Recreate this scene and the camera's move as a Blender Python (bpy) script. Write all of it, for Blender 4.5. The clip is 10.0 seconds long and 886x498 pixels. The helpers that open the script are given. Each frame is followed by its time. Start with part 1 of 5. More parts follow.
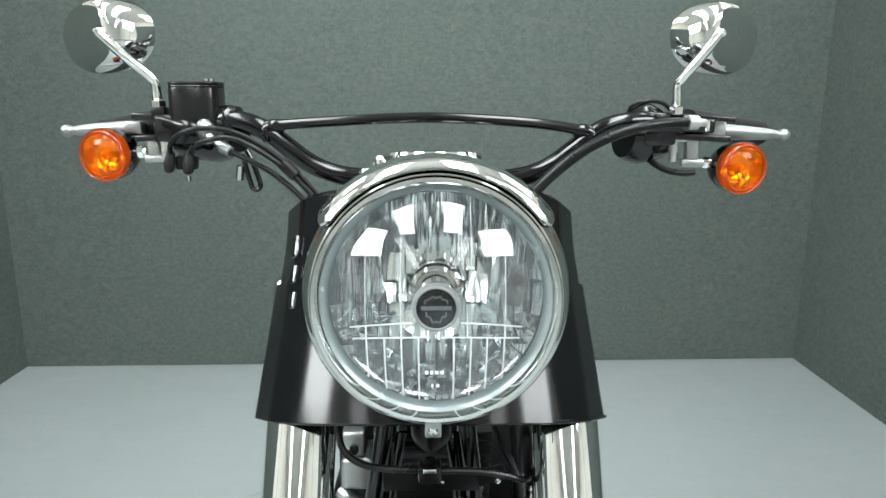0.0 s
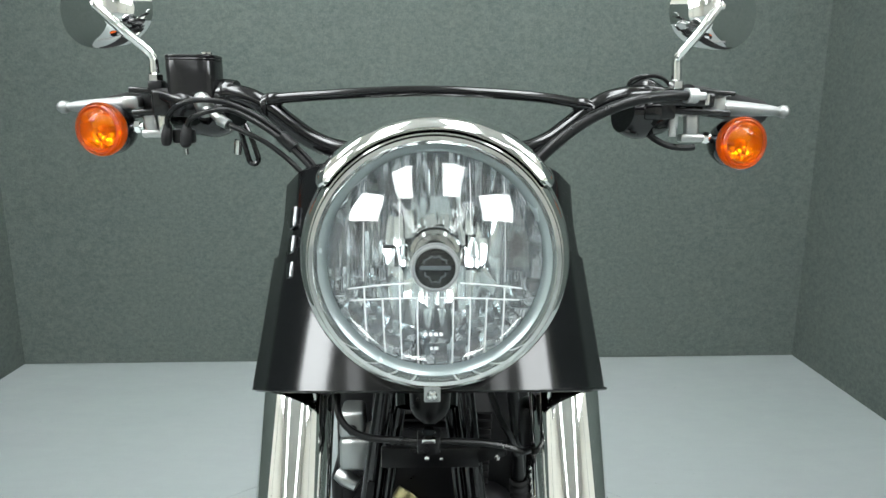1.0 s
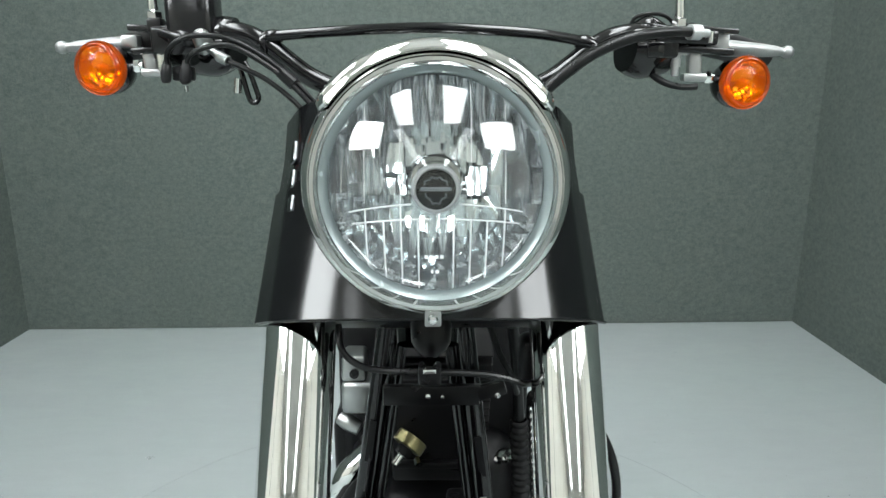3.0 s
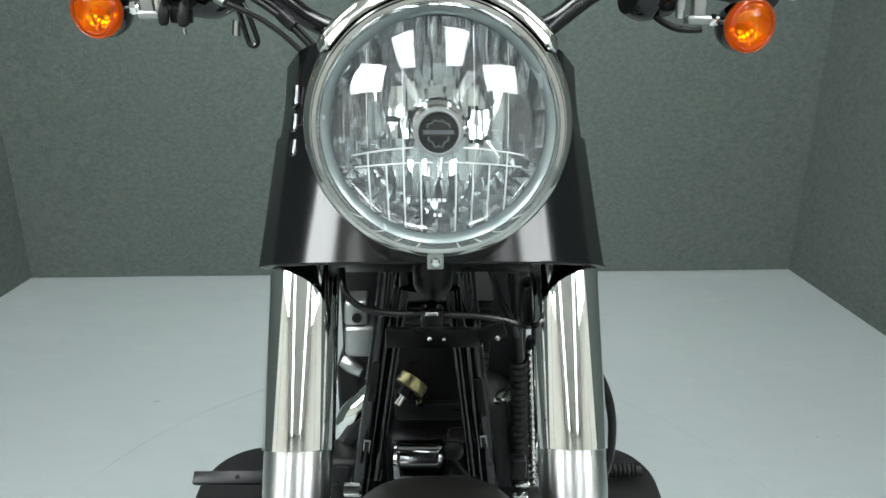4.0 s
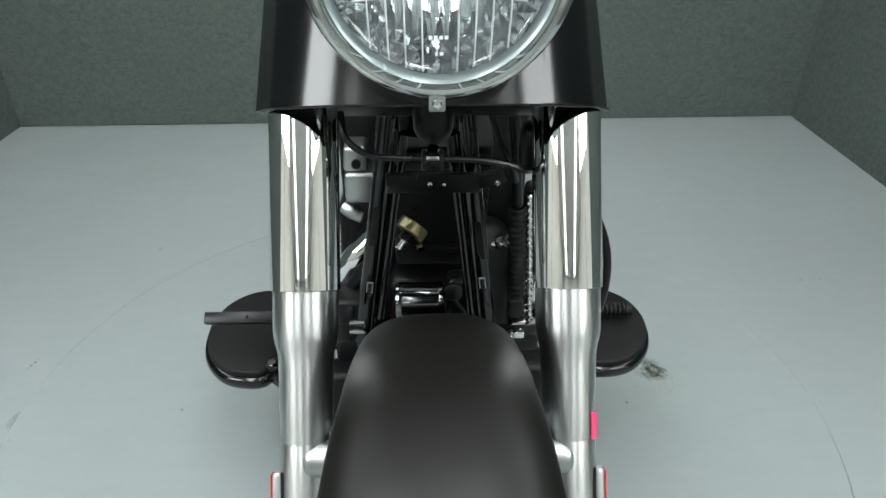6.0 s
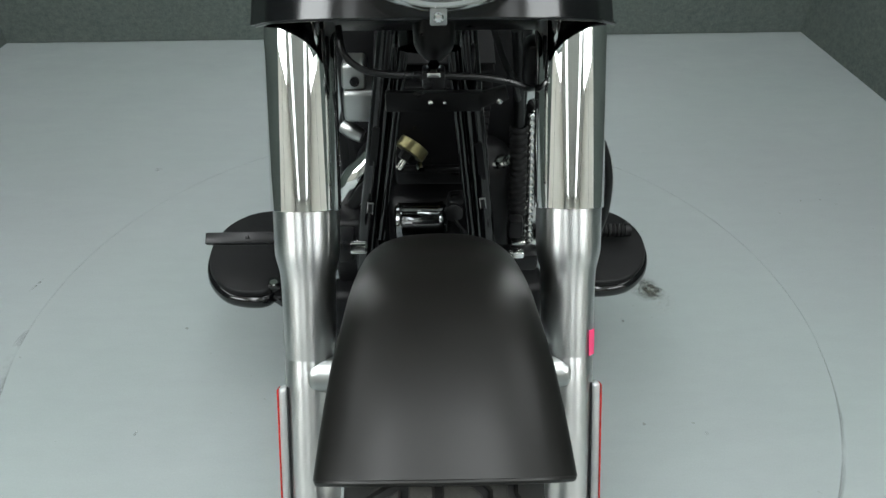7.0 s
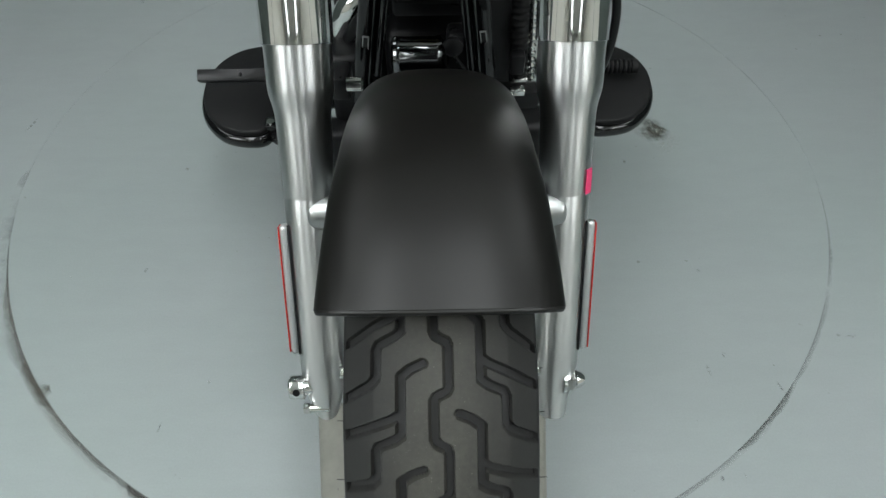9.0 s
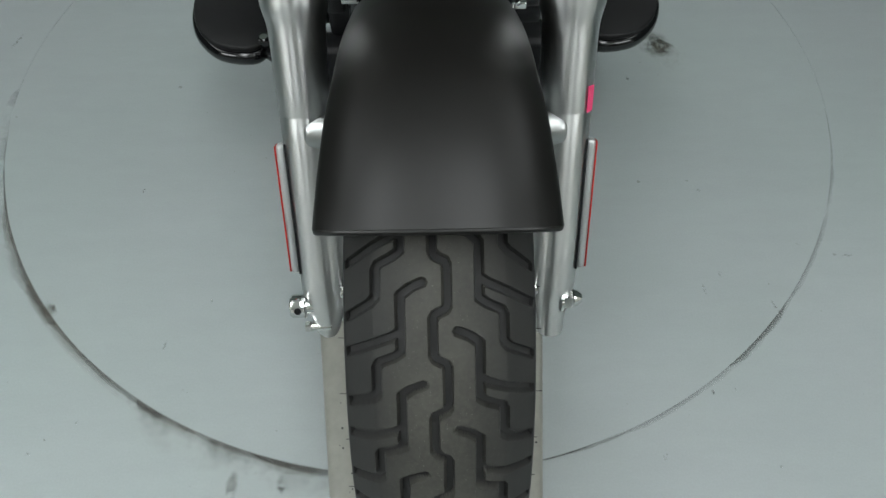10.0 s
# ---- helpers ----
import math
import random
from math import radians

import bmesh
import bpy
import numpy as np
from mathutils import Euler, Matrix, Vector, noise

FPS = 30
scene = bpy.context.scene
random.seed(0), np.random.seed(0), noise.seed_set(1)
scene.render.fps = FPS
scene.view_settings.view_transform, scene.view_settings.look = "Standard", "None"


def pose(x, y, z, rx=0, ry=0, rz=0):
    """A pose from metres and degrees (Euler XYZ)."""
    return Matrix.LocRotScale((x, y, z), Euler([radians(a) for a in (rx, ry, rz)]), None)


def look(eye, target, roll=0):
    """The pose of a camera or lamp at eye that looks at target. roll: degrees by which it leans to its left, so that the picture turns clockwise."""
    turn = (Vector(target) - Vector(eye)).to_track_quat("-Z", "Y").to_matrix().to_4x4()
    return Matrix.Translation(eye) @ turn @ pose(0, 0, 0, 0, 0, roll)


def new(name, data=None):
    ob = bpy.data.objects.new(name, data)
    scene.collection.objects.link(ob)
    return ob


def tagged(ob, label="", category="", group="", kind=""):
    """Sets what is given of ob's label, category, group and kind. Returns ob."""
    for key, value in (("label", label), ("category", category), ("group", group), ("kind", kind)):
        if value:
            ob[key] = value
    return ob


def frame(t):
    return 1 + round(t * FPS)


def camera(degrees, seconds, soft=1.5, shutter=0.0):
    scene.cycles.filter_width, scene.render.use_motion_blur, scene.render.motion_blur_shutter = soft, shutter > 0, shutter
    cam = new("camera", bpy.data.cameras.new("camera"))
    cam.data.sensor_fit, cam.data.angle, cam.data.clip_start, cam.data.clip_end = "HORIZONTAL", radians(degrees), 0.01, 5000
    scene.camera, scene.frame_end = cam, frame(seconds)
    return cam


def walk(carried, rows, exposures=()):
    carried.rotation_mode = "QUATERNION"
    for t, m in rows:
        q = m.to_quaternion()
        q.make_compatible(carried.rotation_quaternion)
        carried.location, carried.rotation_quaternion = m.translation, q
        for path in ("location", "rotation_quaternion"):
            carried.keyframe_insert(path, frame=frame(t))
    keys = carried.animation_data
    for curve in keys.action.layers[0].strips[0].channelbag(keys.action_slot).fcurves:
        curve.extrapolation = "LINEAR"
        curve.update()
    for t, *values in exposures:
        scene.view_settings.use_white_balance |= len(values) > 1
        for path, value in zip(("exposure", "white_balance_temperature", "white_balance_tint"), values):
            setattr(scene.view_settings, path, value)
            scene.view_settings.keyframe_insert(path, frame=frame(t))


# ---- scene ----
cam = camera(67.2, 10.0)
PATH = [
    (0, (0.0019, -0.0255, 1.0682), (0.0267, 1.9280, 0.6402), 0.10),
    (0.5, (0.0015, -0.0297, 1.0574), (0.0298, 1.9203, 0.6140), 0.09),
    (1, (0.0016, -0.0286, 1.0335), (0.0305, 1.9281, 0.6205), 0.09),
    (1.5, (0.0026, -0.0290, 1.0153), (0.0274, 1.9317, 0.6215), 0.10),
    (2, (0.0041, -0.0301, 1.0044), (0.0259, 1.9278, 0.5967), 0.07),
    (2.5, (0.0032, -0.0333, 0.9973), (0.0262, 1.9180, 0.5593), 0.06),
    (4, (-0.0008, -0.0465, 0.9900), (0.0266, 1.8575, 0.3612), 0.08),
    (4.5, (-0.0033, -0.0442, 0.9895), (0.0317, 1.8185, 0.2619), 0.09),
    (5, (-0.0035, -0.0488, 0.9889), (0.0295, 1.7728, 0.1639), 0.17),
    (5.5, (-0.0044, -0.0482, 0.9869), (0.0302, 1.7219, 0.0566), 0.09),
    (7, (-0.0081, -0.0488, 0.9835), (0.0296, 1.5302, -0.2435), 0.13),
    (7.5, (-0.0072, -0.0481, 0.9828), (0.0259, 1.4558, -0.3354), 0.08),
    (8, (-0.0062, -0.0470, 0.9801), (0.0245, 1.3766, -0.4244), 0.19),
    (8.5, (-0.0040, -0.0477, 0.9791), (0.0203, 1.2921, -0.5056), -0.07),
    (9, (-0.0021, -0.0499, 0.9792), (0.0192, 1.2002, -0.5819), -0.12),
    (9.5, (-0.0014, -0.0503, 0.9785), (0.0202, 1.1070, -0.6525), -0.01),
    (10, (-0.0014, -0.0500, 0.9777), (0.0175, 1.0067, -0.7202), -0.18),
]
EXPOSURES = [(0.0, 0.35), (3.0, 0.27), (5.2, 0.03), (7.0, -0.30), (8.5, -0.62), (10.0, -0.81)]
walk(cam, [(t, look(eye, target, roll)) for t, eye, target, roll in PATH], EXPOSURES)

# ---- world and light ----
world = bpy.data.worlds.new("studio_world")
scene.world = world
world.use_nodes = True
world.node_tree.nodes["Background"].inputs[0].default_value = (0.55, 0.6, 0.6, 1)
world.node_tree.nodes["Background"].inputs[1].default_value = 0.02
PANEL_GLOW = 5.0     # long ceiling panels
TX, TY, TR = -0.030, 0.990, 0.813      # turntable centre and radius


# ---- materials ----
def shader(name):
    m = bpy.data.materials.new(name)
    m.use_nodes = True
    nt = m.node_tree
    return m, nt, nt.nodes["Principled BSDF"]


def node(nt, kind, **values):
    n = nt.nodes.new(kind)
    for key, value in values.items():
        n.inputs[key].default_value = value
    return n


def coords(nt, scale=(1, 1, 1)):
    tc = nt.nodes.new("ShaderNodeTexCoord")
    mp = node(nt, "ShaderNodeMapping", Scale=scale)
    nt.links.new(tc.outputs["Object"], mp.inputs["Vector"])
    return mp.outputs["Vector"]


def noise_at(nt, vec, scale, detail=3.0, rough=0.6):
    n = node(nt, "ShaderNodeTexNoise", Scale=scale, Detail=detail, Roughness=rough)
    nt.links.new(vec, n.inputs["Vector"])
    return n.outputs["Fac"]


def ramp(nt, fac, stops):
    r = nt.nodes.new("ShaderNodeValToRGB")
    els = r.color_ramp.elements
    while len(els) < len(stops):
        els.new(0.5)
    for e, (p, c) in zip(els, stops):
        e.position = p
        e.color = (*c, 1) if len(c) == 3 else c
    nt.links.new(fac, r.inputs["Fac"])
    return r.outputs["Color"]


def mixed(nt, fac, a, b, mode="MIX"):
    m = nt.nodes.new("ShaderNodeMix")
    m.data_type, m.blend_type = "RGBA", mode
    for value, sock in ((fac, m.inputs[0]), (a, m.inputs[6]), (b, m.inputs[7])):
        if isinstance(value, (int, float)):
            sock.default_value = value
        elif isinstance(value, tuple):
            sock.default_value = (*value, 1)
        else:
            nt.links.new(value, sock)
    return m.outputs[2]


def bump(nt, bsdf, height, strength, distance):
    b = node(nt, "ShaderNodeBump", Strength=strength, Distance=distance)
    nt.links.new(height, b.inputs["Height"])
    nt.links.new(b.outputs["Normal"], bsdf.inputs["Normal"])


def surface(name, color, rough, metal=0.0, vary=0.12, scale=30.0, grain=400.0, relief=0.0, rough_vary=0.08,
            stretch=(1, 1, 1), coat=0.0, spec=0.5):
    """A material with broad and fine variation of colour and gloss."""
    m, nt, b = shader(name)
    vec = coords(nt, stretch)
    broad, fine = noise_at(nt, vec, scale), noise_at(nt, vec, grain, 2.0)
    dark = tuple(c * (1 - vary) for c in color)
    light = tuple(min(1.0, c * (1 + vary)) for c in color)
    col = ramp(nt, broad, [(0.3, dark), (0.7, light)])
    col = mixed(nt, 0.25 * min(1.0, vary * 4), col, ramp(nt, fine, [(0.3, dark), (0.7, light)]))
    nt.links.new(col, b.inputs["Base Color"])
    rr = node(nt, "ShaderNodeMapRange")
    rr.inputs["To Min"].default_value = max(0.0, rough - rough_vary)
    rr.inputs["To Max"].default_value = rough + rough_vary
    nt.links.new(broad, rr.inputs["Value"])
    nt.links.new(rr.outputs["Result"], b.inputs["Roughness"])
    b.inputs["Metallic"].default_value = metal
    b.inputs["Specular IOR Level"].default_value = spec
    b.inputs["Coat Weight"].default_value = coat
    b.inputs["Coat Roughness"].default_value = 0.04
    if relief:
        bump(nt, b, fine, 0.5, relief)
    return m


CHROME = surface("chrome", (0.74, 0.745, 0.735), 0.045, 1.0, 0.03, 12, 300, 0, 0.02)
DARK_CHROME = surface("dark_chrome", (0.16, 0.165, 0.17), 0.07, 1.0, 0.05, 30, 500, 0, 0.02)
CHROME_WORN = surface("polished_steel", (0.62, 0.62, 0.60), 0.12, 1.0, 0.08, 60, 500, 0, 0.05)
CAST_ALU = surface("cast_aluminium", (0.36, 0.37, 0.365), 0.34, 1.0, 0.06, 50, 900, 0.00008, 0.06)
LEVER = surface("lever_aluminium", (0.29, 0.298, 0.295), 0.46, 1.0, 0.05, 50, 900, 0.00005, 0.05)
SILVER = surface("silver_paint", (0.44, 0.455, 0.455), 0.32, 0.55, 0.05, 60, 900, 0, 0.05)


def lathe_turned(name, color, rough, spread):
    """Bare aluminium with turning marks that smear its gloss along the fork."""
    m = surface(name, color, rough, 1.0, 0.05, 20, 900, 0.00002, 0.03, (1, 1, 0.05))
    b = m.node_tree.nodes["Principled BSDF"]
    along = node(m.node_tree, "ShaderNodeCombineXYZ", X=0.0, Y=0.5145, Z=0.8575)
    m.node_tree.links.new(along.outputs[0], b.inputs["Tangent"])
    b.inputs["Anisotropic"].default_value = spread
    return m


SATIN = lathe_turned("turned_aluminium", (0.56, 0.565, 0.56), 0.30, 0.9)
BLACK = surface("gloss_black_paint", (0.0025, 0.0025, 0.003), 0.11, 0.0, 0.2, 20, 300, 0, 0.02, spec=0.48)
NACELLE = surface("nacelle_black_paint", (0.0025, 0.0025, 0.003), 0.14, 0.0, 0.2, 20, 300, 0, 0.02, spec=0.42)
BLACK_SATIN = surface("satin_black_metal", (0.006, 0.006, 0.0065), 0.30, 0.0, 0.25, 40, 600, 0.00003, 0.08, spec=0.22)
BLACK_ENGINE = surface("wrinkle_black_metal", (0.0035, 0.0035, 0.004), 0.42, 0.0, 0.3, 40, 900, 0.00015, 0.1, spec=0.2)
DENIM = surface("denim_black_paint", (0.0036, 0.0033, 0.0028), 0.39, 0.0, 0.06, 9, 1500, 0.00001, 0.02, spec=0.32)
RUBBER = surface("black_rubber", (0.009, 0.009, 0.0095), 0.55, 0.0, 0.25, 40, 500, 0.00008, 0.1, spec=0.22)
CABLE = surface("cable_sleeve", (0.0045, 0.0048, 0.005), 0.30, 0.0, 0.2, 60, 700, 0.00005, 0.08, spec=0.25)
PLASTIC = surface("black_plastic", (0.006, 0.006, 0.0065), 0.19, 0.0, 0.2, 40, 700, 0.00003, 0.06, spec=0.36)
BRASS = surface("brass", (0.30, 0.27, 0.14), 0.33, 1.0, 0.15, 80, 500, 0, 0.08)
RED = surface("red_reflector", (0.46, 0.022, 0.016), 0.25, 0.0, 0.1, 60, 500)
PINK = surface("pink_sticker", (0.75, 0.05, 0.16), 0.45, 0.0, 0.08, 60, 500)
TAG = surface("label_print", (0.20, 0.205, 0.205), 0.5, 0.0, 0.1, 200, 900)
GASKET = surface("grey_gasket", (0.23, 0.27, 0.27), 0.25, 0.35, 0.08, 30, 500)
EMBLEM = surface("emblem_silver", (0.19, 0.21, 0.23), 0.3, 0.7, 0.05, 60, 500)
CHOCK = surface("cream_rail_paint", (0.205, 0.203, 0.178), 0.5, 0.0, 0.12, 40, 500, 0.0001, 0.08)
GAP = surface("dusty_gap", (0.262, 0.288, 0.289), 0.8, 0.0, 0.35, 25, 300)
CEIL = surface("pale_ceiling", (0.86, 0.855, 0.83), 0.7, 0.0, 0.06, 2, 200)
GREYWALL = surface("grey_studio_wall", (0.70, 0.70, 0.67), 0.7, 0.0, 0.08, 2, 200)
CREAM = surface("painted_studio_wall", (0.88, 0.86, 0.79), 0.6, 0.0, 0.06, 2, 200)


def tread_rubber():
    m, nt, b = shader("worn_tread_rubber")
    vec = coords(nt)
    broad, fine, speck = noise_at(nt, vec, 22), noise_at(nt, vec, 260, 4), noise_at(nt, vec, 900, 1)
    col = ramp(nt, broad, [(0.34, (0.017, 0.0165, 0.0135)), (0.66, (0.043, 0.0418, 0.0345))])
    col = mixed(nt, 0.45, col, ramp(nt, fine, [(0.3, (0.013, 0.013, 0.0108)), (0.7, (0.044, 0.043, 0.0355))]))
    col = mixed(nt, ramp(nt, speck, [(0.71, (0, 0, 0)), (0.80, (0.5, 0.5, 0.5))]), col, (0.25, 0.25, 0.23))
    # the crown is worn and dusty; the darker shoulders also hold painted shade
    split = nt.nodes.new("ShaderNodeSeparateXYZ")
    nt.links.new(vec, split.inputs[0])
    away = nt.nodes.new("ShaderNodeMath")
    away.operation = "ABSOLUTE"
    nt.links.new(split.outputs[0], away.inputs[0])
    reach = node(nt, "ShaderNodeMapRange")
    reach.inputs["From Min"].default_value, reach.inputs["From Max"].default_value = 0.016, 0.054
    nt.links.new(away.outputs[0], reach.inputs["Value"])
    shoulder_shade = nt.nodes.new("ShaderNodeMath")
    shoulder_shade.operation = "MULTIPLY"
    shoulder_shade.inputs[1].default_value = 0.86
    nt.links.new(reach.outputs["Result"], shoulder_shade.inputs[0])
    col = mixed(nt, shoulder_shade.outputs[0], col, (0.0055, 0.0056, 0.0055))
    nt.links.new(col, b.inputs["Base Color"])
    b.inputs["Roughness"].default_value = 0.72
    bump(nt, b, fine, 0.4, 0.0003)
    return m


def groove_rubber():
    return surface("dark_groove_rubber", (0.010, 0.010, 0.010), 0.75, 0, 0.2, 40, 500, 0.0001)


def wall_fabric():
    """Grey needle felt with flecks and faint soiling."""
    m, nt, b = shader("grey_felt_wall")
    vec = coords(nt)
    cloud, blotch, fleck = noise_at(nt, vec, 1.3, 4), noise_at(nt, vec, 9, 5, 0.7), noise_at(nt, coords(nt, (0.8, 0.8, 1.1)), 62, 5, 0.8)
    tuft = noise_at(nt, coords(nt, (1, 1, 0.45)), 240, 3, 0.7)
    col = ramp(nt, cloud, [(0.3, (0.075, 0.098, 0.092)), (0.7, (0.088, 0.110, 0.103))])
    col = mixed(nt, 0.35, col, ramp(nt, blotch, [(0.3, (0.068, 0.088, 0.086)), (0.7, (0.110, 0.119, 0.101))]))
    col = mixed(nt, 0.42, col, ramp(nt, fleck, [(0.34, (0.036, 0.049, 0.049)), (0.66, (0.150, 0.171, 0.152))]))
    col = mixed(nt, 0.22, col, ramp(nt, tuft, [(0.35, (0.054, 0.067, 0.063)), (0.7, (0.145, 0.166, 0.155))]))
    nt.links.new(col, b.inputs["Base Color"])
    b.inputs["Roughness"].default_value = 0.95
    b.inputs["Specular IOR Level"].default_value = 0.15
    bump(nt, b, fleck, 0.5, 0.004)
    return m


def floor_paint(name, tone):
    """Grey floor enamel with scuffs, faint smears and tiny chips."""
    m, nt, b = shader(name)
    vec = coords(nt)
    cloud, smear = noise_at(nt, vec, 1.6, 5, 0.6), noise_at(nt, coords(nt, (1, 1.5, 1)), 5, 5, 0.6)
    fine, chip, where = noise_at(nt, vec, 320, 3), noise_at(nt, vec, 55, 2, 0.5), noise_at(nt, vec, 3.2, 3)
    a = tuple(c * tone for c in (0.255, 0.288, 0.290))
    z = tuple(c * tone for c in (0.292, 0.322, 0.322))
    col = ramp(nt, cloud, [(0.3, a), (0.7, z)])
    col = mixed(nt, 0.25, col, ramp(nt, smear, [(0.3, tuple(c * 0.93 for c in a)), (0.7, tuple(c * 1.05 for c in z))]))
    hue = noise_at(nt, vec, 1.1, 3, 0.55)
    col = mixed(nt, 0.55, col, ramp(nt, hue, [(0.36, tuple(c * tone for c in (0.275, 0.294, 0.299))), (0.64, tuple(c * tone for c in (0.256, 0.300, 0.289)))]))
    wipe = noise_at(nt, coords(nt, (0.7, 2.2, 1)), 13, 4, 0.65)
    col = mixed(nt, 0.11, col, ramp(nt, wipe, [(0.35, tuple(c * 0.86 for c in a)), (0.65, tuple(c * 1.10 for c in z))]))
    col = mixed(nt, 0.10, col, ramp(nt, fine, [(0.3, (0.20, 0.22, 0.22)), (0.7, (0.37, 0.39, 0.39))]))
    spots = node(nt, "ShaderNodeMath")
    spots.operation = "MULTIPLY"
    nt.links.new(ramp(nt, chip, [(0.735, (0, 0, 0)), (0.765, (1, 1, 1))]), spots.inputs[0])
    nt.links.new(ramp(nt, where, [(0.5, (0, 0, 0)), (0.62, (1, 1, 1))]), spots.inputs[1])
    col = mixed(nt, spots.outputs[0], col, (0.15, 0.16, 0.155))
    nt.links.new(col, b.inputs["Base Color"])
    nt.links.new(ramp(nt, smear, [(0.3, (0.36,) * 3), (0.7, (0.50,) * 3)]), b.inputs["Roughness"])
    b.inputs["Specular IOR Level"].default_value = 0.4
    bump(nt, b, noise_at(nt, vec, 40, 3), 0.15, 0.0012)
    return m


def see_through(name, tint, body=None, body_share=0.0, rough=0.02, ior=1.9):
    """Clear or tinted cover: light passes, and the gloss grows towards the edge."""
    m, nt, b = shader(name)
    nt.nodes.remove(b)
    clear, gloss = node(nt, "ShaderNodeBsdfTransparent", Color=(*tint, 1)), node(nt, "ShaderNodeBsdfGlossy", Roughness=rough)
    base = clear.outputs[0]
    if body:
        solid = node(nt, "ShaderNodeBsdfTranslucent", Color=(*body, 1))
        front = node(nt, "ShaderNodeBsdfDiffuse", Color=(*body, 1))
        both = node(nt, "ShaderNodeMixShader", Fac=0.5)
        nt.links.new(solid.outputs[0], both.inputs[1])
        nt.links.new(front.outputs[0], both.inputs[2])
        blend = node(nt, "ShaderNodeMixShader", Fac=body_share)
        nt.links.new(base, blend.inputs[1])
        nt.links.new(both.outputs[0], blend.inputs[2])
        base = blend.outputs[0]
    edge = node(nt, "ShaderNodeFresnel", IOR=ior)
    out = nt.nodes.new("ShaderNodeMixShader")
    nt.links.new(edge.outputs[0], out.inputs[0])
    nt.links.new(base, out.inputs[1])
    nt.links.new(gloss.outputs[0], out.inputs[2])
    nt.links.new(out.outputs[0], nt.nodes["Material Output"].inputs["Surface"])
    return m


def glowing(name, color, strength, fade=0.0):
    m, nt, b = shader(name)
    b.inputs["Base Color"].default_value = (0.8, 0.8, 0.8, 1)
    b.inputs["Emission Color"].default_value = (*color, 1)
    b.inputs["Emission Strength"].default_value = strength
    if not fade:
        return m
    # the diffuser is brightest over its tubes and fades towards its long edges
    tc, split = nt.nodes.new("ShaderNodeTexCoord"), nt.nodes.new("ShaderNodeSeparateXYZ")
    nt.links.new(tc.outputs["Generated"], split.inputs[0])
    glow = ramp(nt, split.outputs[0], [(0.0, (1 - fade,) * 3), (0.42, (1.0,) * 3), (0.58, (1.0,) * 3), (1.0, (1 - fade,) * 3)])
    power = node(nt, "ShaderNodeMath")
    power.operation = "MULTIPLY"
    power.inputs[1].default_value = strength
    nt.links.new(glow, power.inputs[0])
    nt.links.new(power.outputs[0], b.inputs["Emission Strength"])
    return m


def soil(name, color, cover, scale, most=0.85, ring=None):
    """Dirt in patches that thins out towards its rim; ring: the widths inside and outside the turntable's gap over which it thins."""
    m, nt, b = shader(name)
    vec = coords(nt)
    b.inputs["Base Color"].default_value = (*color, 1)
    b.inputs["Roughness"].default_value = 0.85
    clear = nt.nodes.new("ShaderNodeBsdfTransparent")
    out = nt.nodes.new("ShaderNodeMixShader")
    tc = nt.nodes.new("ShaderNodeTexCoord")
    size = nt.nodes.new("ShaderNodeVectorMath")
    size.operation = "LENGTH"
    shift = nt.nodes.new("ShaderNodeVectorMath")
    shift.operation = "SUBTRACT"
    nt.links.new(tc.outputs["Object" if ring else "Generated"], shift.inputs[0])
    shift.inputs[1].default_value = (TX, TY, 0) if ring else (0.5, 0.5, 0.5)
    flat = nt.nodes.new("ShaderNodeVectorMath")
    flat.operation = "MULTIPLY"
    flat.inputs[1].default_value = (1, 1, 0)
    nt.links.new(shift.outputs[0], flat.inputs[0])
    nt.links.new(flat.outputs[0], size.inputs[0])
    rim = node(nt, "ShaderNodeMapRange")
    low, high = (TR, TR + ring) if ring else (0.16, 0.46)
    rim.inputs["From Min"].default_value, rim.inputs["From Max"].default_value = low, high
    rim.inputs["To Min"].default_value, rim.inputs["To Max"].default_value = 1.0, 0.0
    nt.links.new(size.outputs["Value"], rim.inputs["Value"])
    share = node(nt, "ShaderNodeMath")
    share.operation = "MULTIPLY"
    nt.links.new(ramp(nt, noise_at(nt, vec, scale, 5, 0.7), [(0.62 - cover * 0.4, (0, 0, 0)), (0.78 - cover * 0.3, (most,) * 3)]), share.inputs[0])
    nt.links.new(rim.outputs["Result"], share.inputs[1])
    nt.links.new(share.outputs[0], out.inputs[0])
    nt.links.new(clear.outputs[0], out.inputs[1])
    nt.links.new(b.outputs[0], out.inputs[2])
    nt.links.new(out.outputs[0], nt.nodes["Material Output"].inputs["Surface"])
    return m


GLASS = see_through("clear_lens", (0.97, 0.985, 0.985), None, 0.0, 0.02, 1.85)
AMBER_RIM = see_through("amber_lens_rim", (1.0, 0.30, 0.004), (0.54, 0.080, 0.003), 0.58, 0.05, 1.5)
AMBER = see_through("amber_lens", (1.0, 0.52, 0.010), (0.75, 0.16, 0.003), 0.13, 0.04, 1.32)
RIB = surface("moulded_glass_rib", (0.92, 0.94, 0.94), 0.25, 0.0, 0.03)
REFLECT = surface("reflector_chrome", (0.78, 0.825, 0.845), 0.09, 0.96, 0.02, 40, 500)
GOLD = surface("lit_amber_reflector", (0.95, 0.80, 0.45), 0.15, 1.0, 0.05, 90, 500)
TREAD, GROOVE = tread_rubber(), groove_rubber()
FELT = wall_fabric()
FLOOR, TABLE = floor_paint("grey_floor_paint", 1.0), floor_paint("grey_turntable_paint", 0.99)
PANEL_FILL = glowing("fill_panel_diffuser", (0.94, 0.99, 1.0), PANEL_GLOW)
